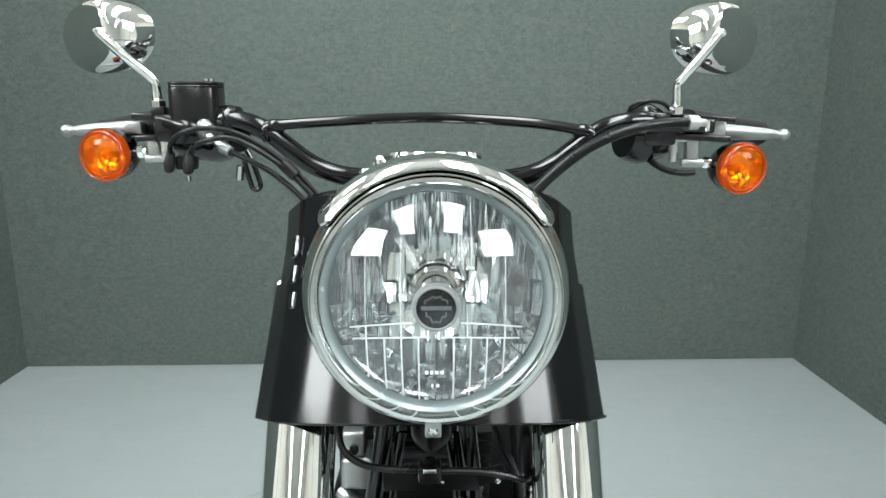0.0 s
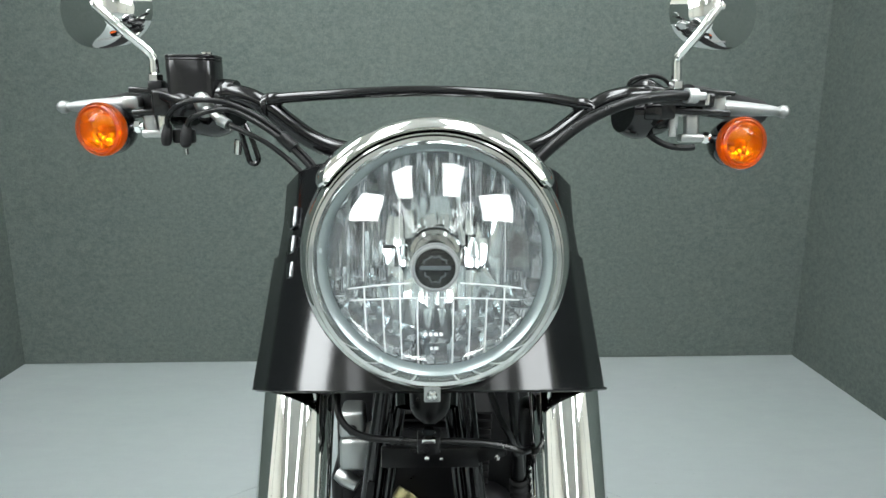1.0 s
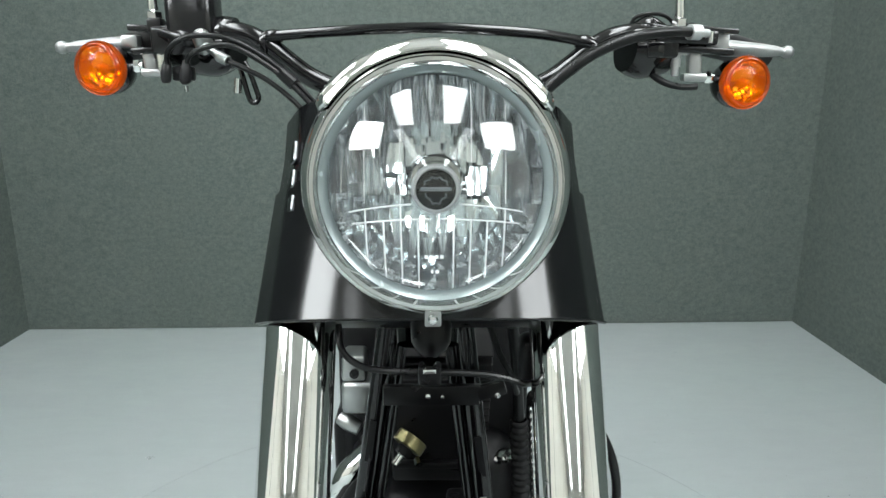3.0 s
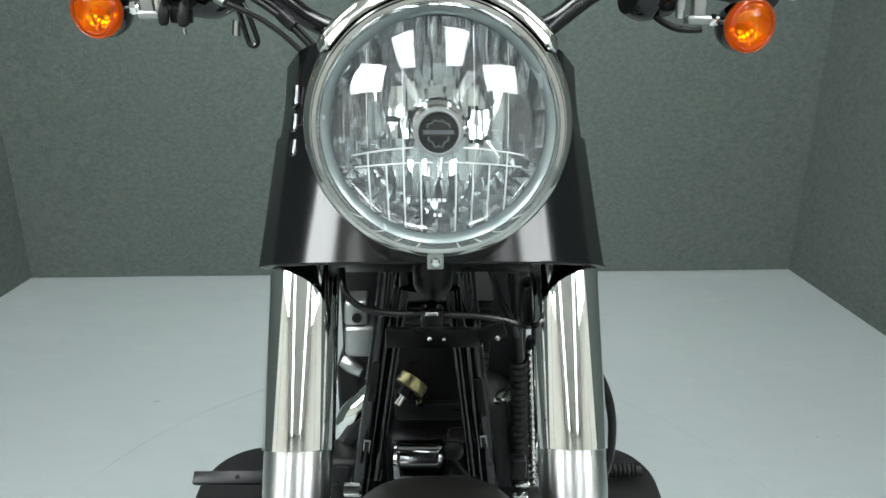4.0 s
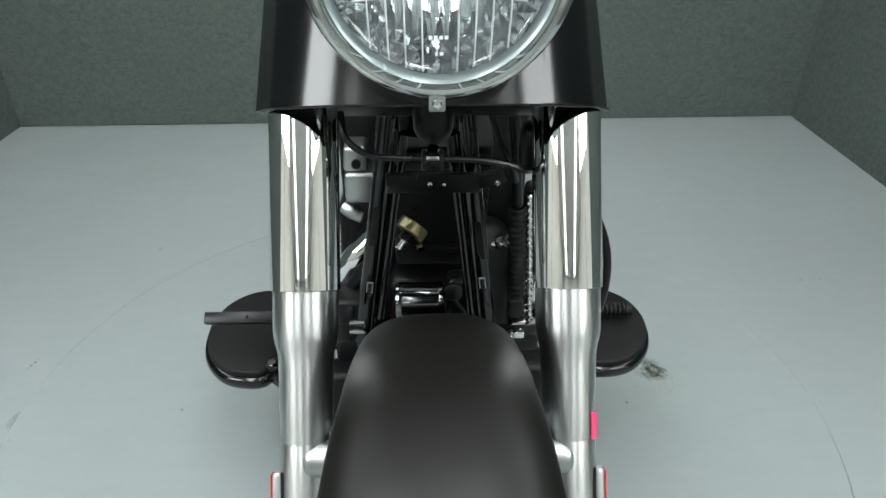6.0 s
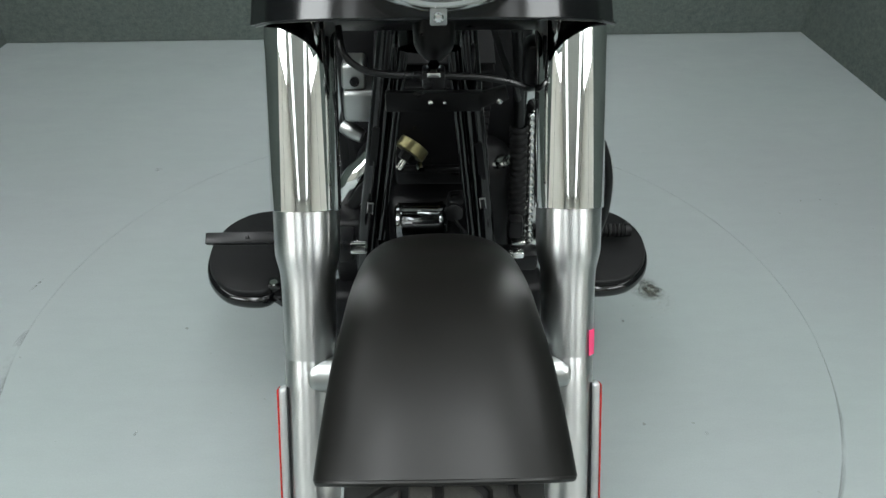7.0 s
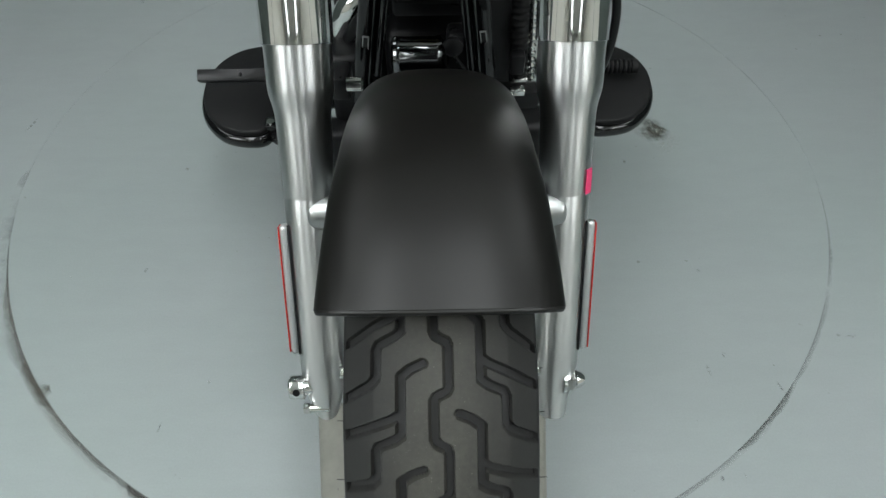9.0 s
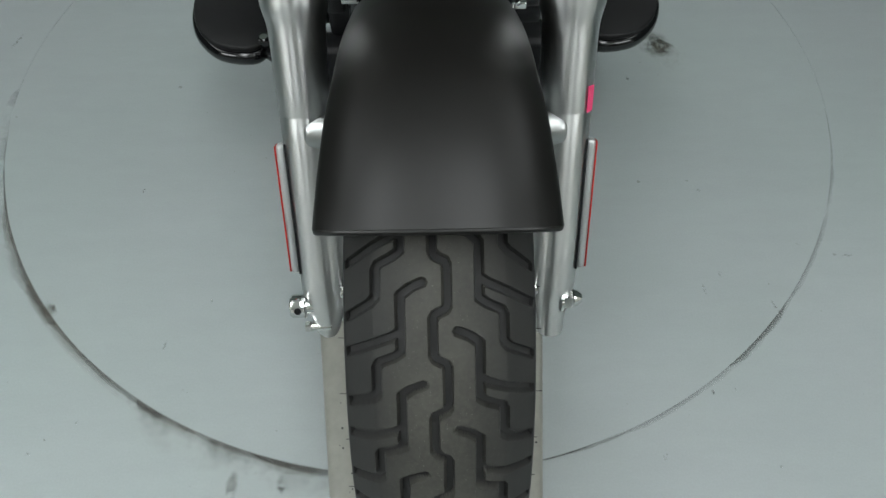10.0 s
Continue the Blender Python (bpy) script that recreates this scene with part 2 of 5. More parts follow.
PANEL_FAR = glowing("far_panel_diffuser", (0.94, 0.99, 1.0), PANEL_GLOW * 0.8)
PANEL_STRIP = glowing("strip_diffuser", (0.94, 0.99, 1.0), PANEL_GLOW * 3.1, 0.65)
PANEL_DIM = glowing("aged_panel_diffuser", (0.94, 0.99, 1.0), PANEL_GLOW * 3.5)
PANEL_BRIGHT = glowing("bright_panel_diffuser", (0.94, 0.99, 1.0), PANEL_GLOW * 2.6)


# ---- geometry helpers: a shape is (points, faces) ----
def joined(*shapes):
    pts, faces = [], []
    for p, f in shapes:
        k = len(pts)
        pts += p
        faces += [[i + k for i in q] for q in f]
    return pts, faces


def moved(shape, m):
    return [tuple(m @ Vector(p)) for p in shape[0]], shape[1]


def grid_faces(rows, cols, wrap_rows=False, wrap_cols=False):
    out = []
    for i in range(rows if wrap_rows else rows - 1):
        for j in range(cols if wrap_cols else cols - 1):
            a, b = (i + 1) % rows, (j + 1) % cols
            out.append([i * cols + j, i * cols + b, a * cols + b, a * cols + j])
    return out


def lathe(profile, n=48, m=Matrix(), arc=None):
    """Turns (radius, height) rows round local z. arc: from and to in degrees for an open piece, 0 along local x."""
    a0, a1 = (0, 360) if arc is None else arc
    count = n if arc is None else n + 1
    pts = []
    for r, h in profile:
        for k in range(count):
            a = radians(a0 + (a1 - a0) * k / n)
            pts.append(tuple(m @ Vector((r * math.cos(a), r * math.sin(a), h))))
    return pts, grid_faces(len(profile), count, False, arc is None)


def spline(points, steps=8):
    """A smooth line through the points."""
    p = [Vector(q) for q in points]
    p = [2 * p[0] - p[1]] + p + [2 * p[-1] - p[-2]]
    out = []
    for i in range(1, len(p) - 2):
        for k in range(steps):
            t = k / steps
            a, b, c, d = p[i - 1], p[i], p[i + 1], p[i + 2]
            out.append(0.5 * (2 * b + (c - a) * t + (2 * a - 5 * b + 4 * c - d) * t * t + (3 * b - a - 3 * c + d) * t ** 3))
    return out + [p[-2]]


def sweep(points, radius, n=12, steps=8, flat=1.0):
    """A tube along a smooth line; radius may be a list, one for each point given. flat squeezes it sideways."""
    line = spline(points, steps) if steps > 1 else [Vector(q) for q in points]
    count = len(line)
    if isinstance(radius, (list, tuple)):
        rad = [float(r) for r in np.interp(np.linspace(0, len(radius) - 1, count), range(len(radius)), radius)]
    else:
        rad = [radius] * count
    way = (line[1] - line[0]).normalized()
    side = way.orthogonal().normalized()
    pts = []
    for i, q in enumerate(line):
        d = (line[min(i + 1, count - 1)] - line[max(i - 1, 0)]).normalized()
        side = (side - d * side.dot(d)).normalized()
        up = d.cross(side)
        for k in range(n):
            a = 2 * math.pi * k / n
            pts.append(tuple(q + rad[i] * (math.cos(a) * side * flat + math.sin(a) * up)))
    faces = grid_faces(count, n, False, True)
    faces += [list(range(n))[::-1], [(count - 1) * n + k for k in range(n)]]
    return pts, faces


def block(size, m=Matrix(), bevel=0.003, seg=2, taper=1.0):
    """A box with rounded edges; taper narrows its top."""
    bm = bmesh.new()
    bmesh.ops.create_cube(bm, size=1)
    for v in bm.verts:
        s = taper if v.co.z > 0 else 1.0
        v.co = Vector((v.co.x * size[0] * s, v.co.y * size[1] * s, v.co.z * size[2]))
    bmesh.ops.bevel(bm, geom=list(bm.edges), offset=bevel, segments=seg, profile=0.5, affect="EDGES")
    bm.verts.index_update()
    out = [tuple(m @ v.co) for v in bm.verts], [[v.index for v in f.verts] for f in bm.faces]
    bm.free()
    return out


def slab(outline, z0, z1, bevel=0.003, m=Matrix()):
    """An outline in x, y given thickness, its upper and lower edge rounded."""
    c = Vector((sum(p[0] for p in outline), sum(p[1] for p in outline))) / len(outline)
    rings = [(bevel, z0), (bevel * 0.3, z0 + bevel * 0.3), (0, z0 + bevel), (0, z1 - bevel), (bevel * 0.3, z1 - bevel * 0.3), (bevel, z1)]
    pts, n = [], len(outline)
    for inset, z in rings:
        for x, y in outline:
            d = (c - Vector((x, y))).normalized() * inset
            pts.append(tuple(m @ Vector((x + d.x, y + d.y, z))))
    faces = grid_faces(len(rings), n, False, True)
    return pts, faces + [list(range(n))[::-1], [(len(rings) - 1) * n + k for k in range(n)]]


def frame_to(origin, z_axis, x_axis=(1, 0, 0)):
    """A matrix whose z runs along z_axis from the origin."""
    z = Vector(z_axis).normalized()
    x = Vector(x_axis)
    x = (x - z * x.dot(z)).normalized()
    y = z.cross(x)
    m = Matrix((x, y, z)).transposed().to_4x4()
    m.translation = origin
    return m


def mesh(name, shape, material, sharp=32):
    me = bpy.data.meshes.new(name)
    me.from_pydata(shape[0], [], shape[1])
    bm = bmesh.new()
    bm.from_mesh(me)
    bmesh.ops.recalc_face_normals(bm, faces=bm.faces)
    bm.to_mesh(me)
    bm.free()
    me.materials.append(material)
    me.polygons.foreach_set("use_smooth", [True] * len(me.polygons))
    me.set_sharp_from_angle(angle=radians(sharp))
    me.update()
    return me


def part(name, shape, material, parent, label="", sharp=32):
    ob = new(name, mesh(name, shape, material, sharp))
    ob.parent = parent
    if parent.type == "EMPTY":
        ob.matrix_parent_inverse = Matrix.Translation(-parent.location)
    if label:
        tagged(ob, label)
    return ob


def faced(ob, way):
    """Turns the faces so that they look along the given way."""
    me = ob.data
    if sum((p.normal * p.area for p in me.polygons), Vector()).dot(Vector(way)) < 0:
        me.flip_normals()
    return ob


def thicken(ob, metres, offset=-1.0):
    s = ob.modifiers.new("sheet", "SOLIDIFY")
    s.thickness, s.offset = metres, offset
    return ob


def setting(name, shape, material, label, category, sharp=32):
    return tagged(new(name, mesh(name, shape, material, sharp)), label, category, kind="structure")


# ---- the studio ----
XL, XR, YB, YF, TOP = -4.6, 4.6, 4.6, -9.0, 4.2   # the workshop hall round the booth
BOOTH, MOUTH = 1.95, 0.10                       # height of the felt walls, and where they end


def floor_shape():
    """Floor round the turntable, with a rounded step down into the gap."""
    n, rows = 160, []
    rings = [(TR + 0.0011, -0.004), (TR + 0.0011, -0.0002), (TR + 0.0013, 0.0), (TR + 0.03, 0.0)]
    for r, z in rings:
        rows.append([(TX + r * math.cos(2 * math.pi * k / n), TY + r * math.sin(2 * math.pi * k / n), z) for k in range(n)])
    outer = []
    for k in range(n):
        c, s = math.cos(2 * math.pi * k / n), math.sin(2 * math.pi * k / n)
        reach = min(((XR + 0.1 - TX) if c > 0 else (XL - 0.1 - TX)) / c if abs(c) > 1e-6 else 1e9,
                    ((YB + 0.1 - TY) if s > 0 else (YF - 0.1 - TY)) / s if abs(s) > 1e-6 else 1e9)
        outer.append((TX + reach * c, TY + reach * s, 0.0))
    rows.append(outer)
    return [p for row in rows for p in row], grid_faces(len(rows), n, False, True)


setting("floor", floor_shape(), FLOOR, "grey enamel-painted concrete floor with scuffs and chips", "floor")
setting("turntable", lathe([(TR, -0.004), (TR, -0.0002), (TR - 0.0003, 0.0), (0.4, 0.0), (0.001, 0.0)], 160, Matrix.Translation((TX, TY, 0))),
        TABLE, "round grey painted turntable set flush into floor", "turntable")
setting("turntable_pit", lathe([(TR + 0.02, -0.0006), (0.001, -0.0006)], 64, Matrix.Translation((TX, TY, 0))),
        GAP, "dark bottom of the gap round the turntable", "gap")


def wall(name, a, b, height, thick, material, label):
    """An upright wall whose inner face runs from a to b; it stands to the right of that line."""
    a, b = Vector((*a, 0)), Vector((*b, 0))
    along = (b - a).normalized()
    out = Vector((along.y, -along.x, 0)) * thick
    pts, n, k = [], 24, 12
    for side in (Vector(), out):
        for i in range(n + 1):
            for j in range(k + 1):
                pts.append(tuple(a + (b - a) * i / n + side + Vector((0, 0, height * j / k))))
    one = (n + 1) * (k + 1)
    faces = grid_faces(n + 1, k + 1)
    faces += [[q + one for q in f][::-1] for f in faces]
    rim = [i * (k + 1) for i in range(n)] + [n * (k + 1) + j for j in range(k)] + [i * (k + 1) + k for i in range(n, 0, -1)] + [j for j in range(k, 0, -1)]
    faces += [[rim[i], rim[(i + 1) % len(rim)], rim[(i + 1) % len(rim)] + one, rim[i] + one] for i in range(len(rim))]
    return setting(name, (pts, faces), material, label, "wall")


wall("wall_back", (1.62, 2.658), (-1.80, 2.584), 3.9, 0.1, FELT, "grey felt-covered studio back wall with flecks")
wall("wall_right", (1.520, MOUTH), (1.540, 2.70), BOOTH, 0.1, FELT, "grey felt-covered side wall of photo booth")
wall("wall_left", (-1.682, 2.70), (-1.670, MOUTH), BOOTH, 0.1, FELT, "grey felt-covered side wall of photo booth")
for name, a, b in (("wall_front", (XL, YF), (XR, YF)), ("wall_hall_right", (XR, YF), (XR, YB)), ("wall_hall_back", (XR, YB), (XL, YB)), ("wall_hall_left", (XL, YB), (XL, YF))):
    wall(name, a, b, TOP, 0.1, GREYWALL if name == "wall_front" else CREAM, "plain pale painted wall of the workshop hall")
setting("ceiling", block((9.4, 13.8, 0.1), Matrix.Translation((0, -2.2, TOP + 0.05)), 0.004), CEIL, "plain pale workshop ceiling", "ceiling")
setting("carpet_edge", sweep([(1.53, 2.653, 0.004), (0.5, 2.6305, 0.004), (-0.6, 2.6065, 0.004), (-1.67, 2.5835, 0.004)], 0.0028, 8, 4), FELT,
        "dark seam along the foot of felt wall", "trim")


def ceiling_light(x, y, wide, long, glow, turn=0.0):
    place = Matrix.Translation((x, y, 0)) @ pose(0, 0, 0, 0, 0, turn) @ Matrix.Translation((-x, -y, 0))
    base = tagged(new("ceiling_light"), "long white ceiling light panel with glowing diffuser, rear pair added as fill", "light", group="ceiling light panels")
    base.location = (x, y, TOP)
    bars = [block((wide + 0.05, 0.025, 0.06), Matrix.Translation((x, y + s * (long / 2 + 0.0125), TOP - 0.03)), 0.004) for s in (-1, 1)]
    bars += [block((0.025, long, 0.06), Matrix.Translation((x + s * (wide / 2 + 0.0125), y, TOP - 0.03)), 0.004) for s in (-1, 1)]
    part("light_frame", moved(joined(*bars), place), CREAM, base)
    part("diffuser", moved(block((wide, long, 0.012), Matrix.Translation((x, y, TOP - 0.045)), 0.003), place), glow, base, "glowing white diffuser")


for px in (-1.0, 1.0):
    ceiling_light(-1.38 if px < 0 else 0.74, -0.65, 0.92, 3.7, PANEL_STRIP, px * (9 if px < 0 else 5))
    # unseen rear pair, added to brighten the back felt and the floor
    ceiling_light(px * 3.10, 2.25, 1.3 if px < 0 else 1.8, 2.6, PANEL_FILL)
    ceiling_light(px * 2.20 - 0.1, -5.75, 0.75, 6.1, PANEL_FAR)


def softbox(s, place, glow):
    """A tilted light box on a stand beside the booth's mouth, turned to the bike."""
    c, aim = Vector(place), Vector((0, 0.45, 0.85))
    foot = c + (c - aim).normalized() * 0.35
    base = tagged(new("softbox"), "large rectangular studio softbox on a black stand", "light", group="studio softboxes")
    base.location = (foot.x, foot.y, 0)
    m = frame_to(c, aim - c, (aim - c).cross(Vector((0, 0, 1)))) @ Matrix.Rotation(radians(s * 17), 4, "Z")
    rim = [(-0.77, -0.56), (0.77, -0.56), (0.77, 0.56), (-0.77, 0.56)]
    tail = [(x * 0.2, y * 0.2) for x, y in rim]
    shape = [tuple(m @ Vector((x, y, 0.03))) for x, y in rim] + [tuple(m @ Vector((x, y, -0.02))) for x, y in rim] + [tuple(m @ Vector((x, y, -0.35))) for x, y in tail]
    part("hood", (shape, grid_faces(3, 4, False, True) + [[8, 9, 10, 11]]), BLACK_SATIN, base)
    part("diffuser", block((1.52, 1.10, 0.01), m, 0.003), glow, base, "glowing white diffuser")
    part("stand", sweep([(foot.x, foot.y, 0.3), tuple(foot)], 0.016, 12, 1), BLACK_SATIN, base)
    for k in range(3):
        a = radians(90 + 120 * k)
        part("stand_leg", sweep([(foot.x, foot.y, 0.45), (foot.x + 0.45 * math.cos(a), foot.y + 0.45 * math.sin(a), 0.012)], 0.011, 10, 1), BLACK_SATIN, base)


softbox(-1, (-2.62, -0.85, 2.62), PANEL_DIM)
softbox(1, (2.42, -1.12, 2.68), PANEL_BRIGHT)

# ---- the motorcycle ----
AY, AZ = 0.317, 0.301                       # front axle
RAKE = math.atan(0.6)
FORK = Vector((0, math.sin(RAKE), math.cos(RAKE)))
bike = tagged(new("motorcycle"), "black cruiser motorcycle with chrome forks and round headlight, standing on turntable", "motorcycle")
bike.location = (0, AY, 0)


def fork_at(z, x=0.0):
    return Vector((x, 0.3285 + 0.6 * (z - 0.307), z))


def along_fork(x):
    """A matrix with its z along the fork leg; z = 0 lies 0.307 m above the floor."""
    return frame_to(fork_at(0.307, x), FORK)


def up(z):
    return (z - 0.307) / math.cos(RAKE)


# front wheel ---------------------------------------------------------------
PERIODS, STEPS, TYRE_R, HALF = 26, 92, 0.3045, 0.0705
PITCH = 2 * math.pi * TYRE_R / PERIODS * 1000      # one tread repeat in mm


def groove_depth(us, vs):
    """How deep the tread is cut (0 to 1) at places across (us) and along (vs) one repeat, in mm."""
    side = [[(12.6, 0), (21, 3.5), (28, 9), (28, 50), (33, 54), (44, 59), (46, 63), (46, 83), (50, 88.0), (71, 101)],
            [(28, 35), (34, 39), (50, 46.0), (71, 57)]]
    lines = [[(u, v + 61.4) for u, v in ((5.2, 0), (5.2, 28), (3.7, 31), (-3.4, 34.5), (-4.8, 37.5), (-4.8, 63), (-3.2, 66.5), (3.8, 70), (5.2, 73.6))]]
    lines += [[(u, v + 34.4) for u, v in q] for q in side]
    lines += [[(-u, v - 0.7) for u, v in q] for q in side]
    uu, vv = np.meshgrid(us, vs)
    best = np.full(uu.shape, 99.0)
    for q in lines:
        for (u0, v0), (u1, v1) in zip(q, q[1:]):
            for shift in (-2, -1, 0, 1, 2):
                a, b = np.array([u0, v0 + shift * PITCH]), np.array([u1, v1 + shift * PITCH])
                d = b - a
                t = np.clip(((uu - a[0]) * d[0] + (vv - a[1]) * d[1]) / (d @ d), 0, 1)
                best = np.minimum(best, np.hypot(uu - a[0] - t * d[0], vv - a[1] - t * d[1]))
    return np.clip((3.75 - best) / 0.9, 0, 1)


def tyre_ring(profile, depth=None, keep=None):
    """A ring round the axle from (across, radius) rows; depth lowers the tread, row by row of one repeat."""
    count = PERIODS * STEPS
    across = np.array([p[0] for p in profile])
    radius = np.array([p[1] for p in profile])
    a = np.arange(count) * 2 * math.pi / count
    rr = np.tile(radius, (count, 1))
    if depth is not None:
        rr = rr - 0.0068 * np.tile(depth, (PERIODS, 1))
    pts = np.stack([np.tile(across, (count, 1)), AY - rr * np.sin(a)[:, None], AZ + rr * np.cos(a)[:, None]], -1)
    pts[..., 2] = np.maximum(pts[..., 2], 0.0004)
    return pts.reshape(-1, 3).tolist(), grid_faces(count, len(profile), True, False)


def crown(u):
    return TYRE_R - u * u / (2 * 0.092) - max(0.0, abs(u) - 0.048) * 0.35


def front_wheel():
    cols = np.linspace(-HALF, HALF, 141)
    depth = groove_depth(cols * 1000, np.arange(STEPS) * PITCH / STEPS)
    depth *= np.clip((HALF - 0.0004 - np.abs(cols)) / 0.002, 0, 1)[None, :]
    shape = tyre_ring([(u, crown(u)) for u in cols], depth)
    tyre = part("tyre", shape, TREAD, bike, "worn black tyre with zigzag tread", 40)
    # the cut floor of the grooves has a darker rubber
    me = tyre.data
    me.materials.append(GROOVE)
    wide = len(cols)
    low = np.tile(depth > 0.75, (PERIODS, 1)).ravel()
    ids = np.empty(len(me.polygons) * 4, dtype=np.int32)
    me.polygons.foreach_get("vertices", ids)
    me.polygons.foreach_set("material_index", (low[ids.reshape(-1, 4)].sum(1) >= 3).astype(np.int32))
    edge = crown(HALF)
    for s in (-1, 1):
        part("sidewall", tyre_ring([(s * HALF, edge), (s * 0.0717, edge - 0.0014), (s * 0.0726, edge - 0.0044), (s * 0.0730, edge - 0.012), (s * 0.0724, edge - 0.024),
                                    (s * 0.0695, edge - 0.038), (s * 0.0630, edge - 0.052), (s * 0.0530, edge - 0.068)]), RUBBER, tyre, "plain black tyre sidewall")
        # moulding whiskers along the shoulder
        hair = random.Random(31 + s)
        for k in range(8):
            a = radians(18 + 9.2 * k + hair.uniform(-1.5, 1.5))
            root = Vector((s * 0.0715, AY - (edge - 0.002) * math.sin(a), AZ + (edge - 0.002) * math.cos(a)))
            part("whisker", sweep([root, root + Vector((s * hair.uniform(0.003, 0.006), 0, hair.uniform(-0.0006, 0.0006)))], 0.0003, 5, 1), RUBBER, tyre)
    turn = frame_to((0, AY, AZ), (1, 0, 0), (0, 1, 0))
    rim = part("rim", lathe([(0.213, -0.056), (0.219, -0.054), (0.214, -0.046), (0.196, -0.030), (0.190, 0), (0.196, 0.030), (0.214, 0.046),
                             (0.219, 0.054), (0.213, 0.056), (0.186, 0.006), (0.186, -0.006), (0.213, -0.056)], 96, turn), CHROME, bike, "black-edged chrome rim")
    hub = part("hub", lathe([(0.012, -0.075), (0.030, -0.074), (0.034, -0.060), (0.048, -0.055), (0.048, -0.049), (0.026, -0.035), (0.026, 0.035),
                             (0.048, 0.049), (0.048, 0.055), (0.034, 0.060), (0.030, 0.074), (0.012, 0.075)], 40, turn), CAST_ALU, bike)
    for k in range(20):
        a, s = 2 * math.pi * k / 20, 1 if k % 2 else -1
        b = a + s * 0.25
        p = (s * 0.050, AY + 0.043 * math.sin(a), AZ + 0.043 * math.cos(a))
        q = (s * 0.008, AY + 0.189 * math.sin(b), AZ + 0.189 * math.cos(b))
        part("spoke", sweep([p, q], 0.0018, 6, 1), CHROME_WORN, rim)
    part("axle", lathe([(0.0, -0.15), (0.009, -0.15), (0.009, 0.15), (0.0, 0.15)], 20, turn), CHROME_WORN, bike)


front_wheel()


def front_fender():
    """A matt fender that wraps over the tyre: a crown, rounded shoulders and short skirts."""
    half = [(0.0, 0.3350), (0.018, 0.3346), (0.036, 0.3333), (0.052, 0.3306), (0.064, 0.3270), (0.073, 0.3226), (0.0795, 0.3180),
            (0.0835, 0.3140), (0.0850, 0.3070), (0.0854, 0.3000)]
    full = [(-x, r) for x, r in half[::-1]] + half[1:]
    prof = [(p.x, p.y) for p in spline([(x, r, 0) for x, r in full], 3)]
    front, back = 21.9, -98.0
    steps = [0.0, 0.06] + list(range(1, 84))
    rows = len(steps)
    pts = []
    for i in steps:
        for x, r in prof:
            lip = front - 1.6 * (0.3350 - r) / 0.035
            a = lip + (back - lip) * i / 83
            aa = radians(a)
            deep = float(np.interp(a, [-98, -18, 0, 22], [0.045, 0.040, 0.010, 0.0]))
            r -= deep * max(0.0, (0.3140 - r) / 0.0140)
            swell = float(np.interp(a, [-98, -60, -22, -10, -4, 5, 21], [0.78, 0.80, 0.845, 0.89, 0.905, 0.95, 1.0]))
            r -= float(np.interp(a, [-98, -40, 0, 22], [0.010, 0.008, 0.003, 0.0]))
            pts.append((x * swell, AY - r * math.sin(aa), AZ + r * math.cos(aa)))
    ob = part("front_fender", (pts, grid_faces(rows, len(prof))), DENIM, bike, "matt denim-black front fender", 60)
    thicken(ob, 0.0035, 1.0)
    lip = [p for p in pts[:len(prof)]]
    part("rolled_edge", sweep(lip, 0.0030, 10, 1), DENIM, ob)
    return ob


front_fender()


# fork legs -------------------------------------------------------------------
def fork_leg(s):
    x = s * 0.132
    m = along_fork(x)
    foot = [(0.0, up(0.243)), (0.008, up(0.243)), (0.0115, up(0.2465)), (0.0155, up(0.257)), (0.0225, up(0.276)), (0.0255, up(0.297))]
    if s > 0:
        foot = [(0.0, up(0.243)), (0.0145, up(0.243)), (0.0162, up(0.2455)), (0.0166, up(0.262)), (0.0225, up(0.286)), (0.0255, up(0.303))]
    leg = part("fork_leg", lathe(foot + [(0.0262, up(0.33)), (0.0262, up(0.44)), (0.0264, up(0.472)), (0.0256, up(0.4745)), (0.0256, up(0.4765)), (0.0262, up(0.479)),
                                         (0.0268, up(0.51)), (0.0272, up(0.535)), (0.0277, up(0.546)), (0.0286, up(0.552)), (0.0303, up(0.558)), (0.0318, up(0.5635)),
                                         (0.0324, up(0.569)), (0.0326, up(0.580)), (0.0326, up(0.612))], 56, m),
               SATIN, bike, "brushed aluminium lower fork leg", 28)
    part("upper_cover", lathe([(0.0326, up(0.6036)), (0.0341, up(0.6036)), (0.0346, up(0.6039)), (0.0347, up(0.6045)), (0.0347, up(0.776))], 64, m),
         CHROME, bike, "polished chrome upper fork cover")
    inner = part("fork_tube", lathe([(0.0205, up(0.60)), (0.0205, up(0.925)), (0.0, up(0.925))], 32, m), CHROME_WORN, bike)
    # boss that carries the fender
    y, z = 0.411, 0.467
    boss = frame_to((s * 0.088, y, z), (s, 0, 0), (0, 1, 0))
    part("fender_boss", lathe([(0.0, 0.0), (0.0192, 0.0), (0.0186, 0.034), (0.0182, 0.0385), (0.0170, 0.0415), (0.0150, 0.0430), (0.0, 0.0432)], 40, boss), CAST_ALU, leg, "", 60)
    # side reflector bar
    mid = fork_at(0.386, 0)
    flat = frame_to((s * 0.1582, mid.y - 0.0077, mid.z + 0.0046), FORK)
    bar = part("side_reflector", block((0.0100, 0.013, 0.150), flat @ Matrix.Translation((s * 0.0015, 0, 0)), 0.0045, 3), SILVER, leg, "silver bar with red reflector strip")
    return leg


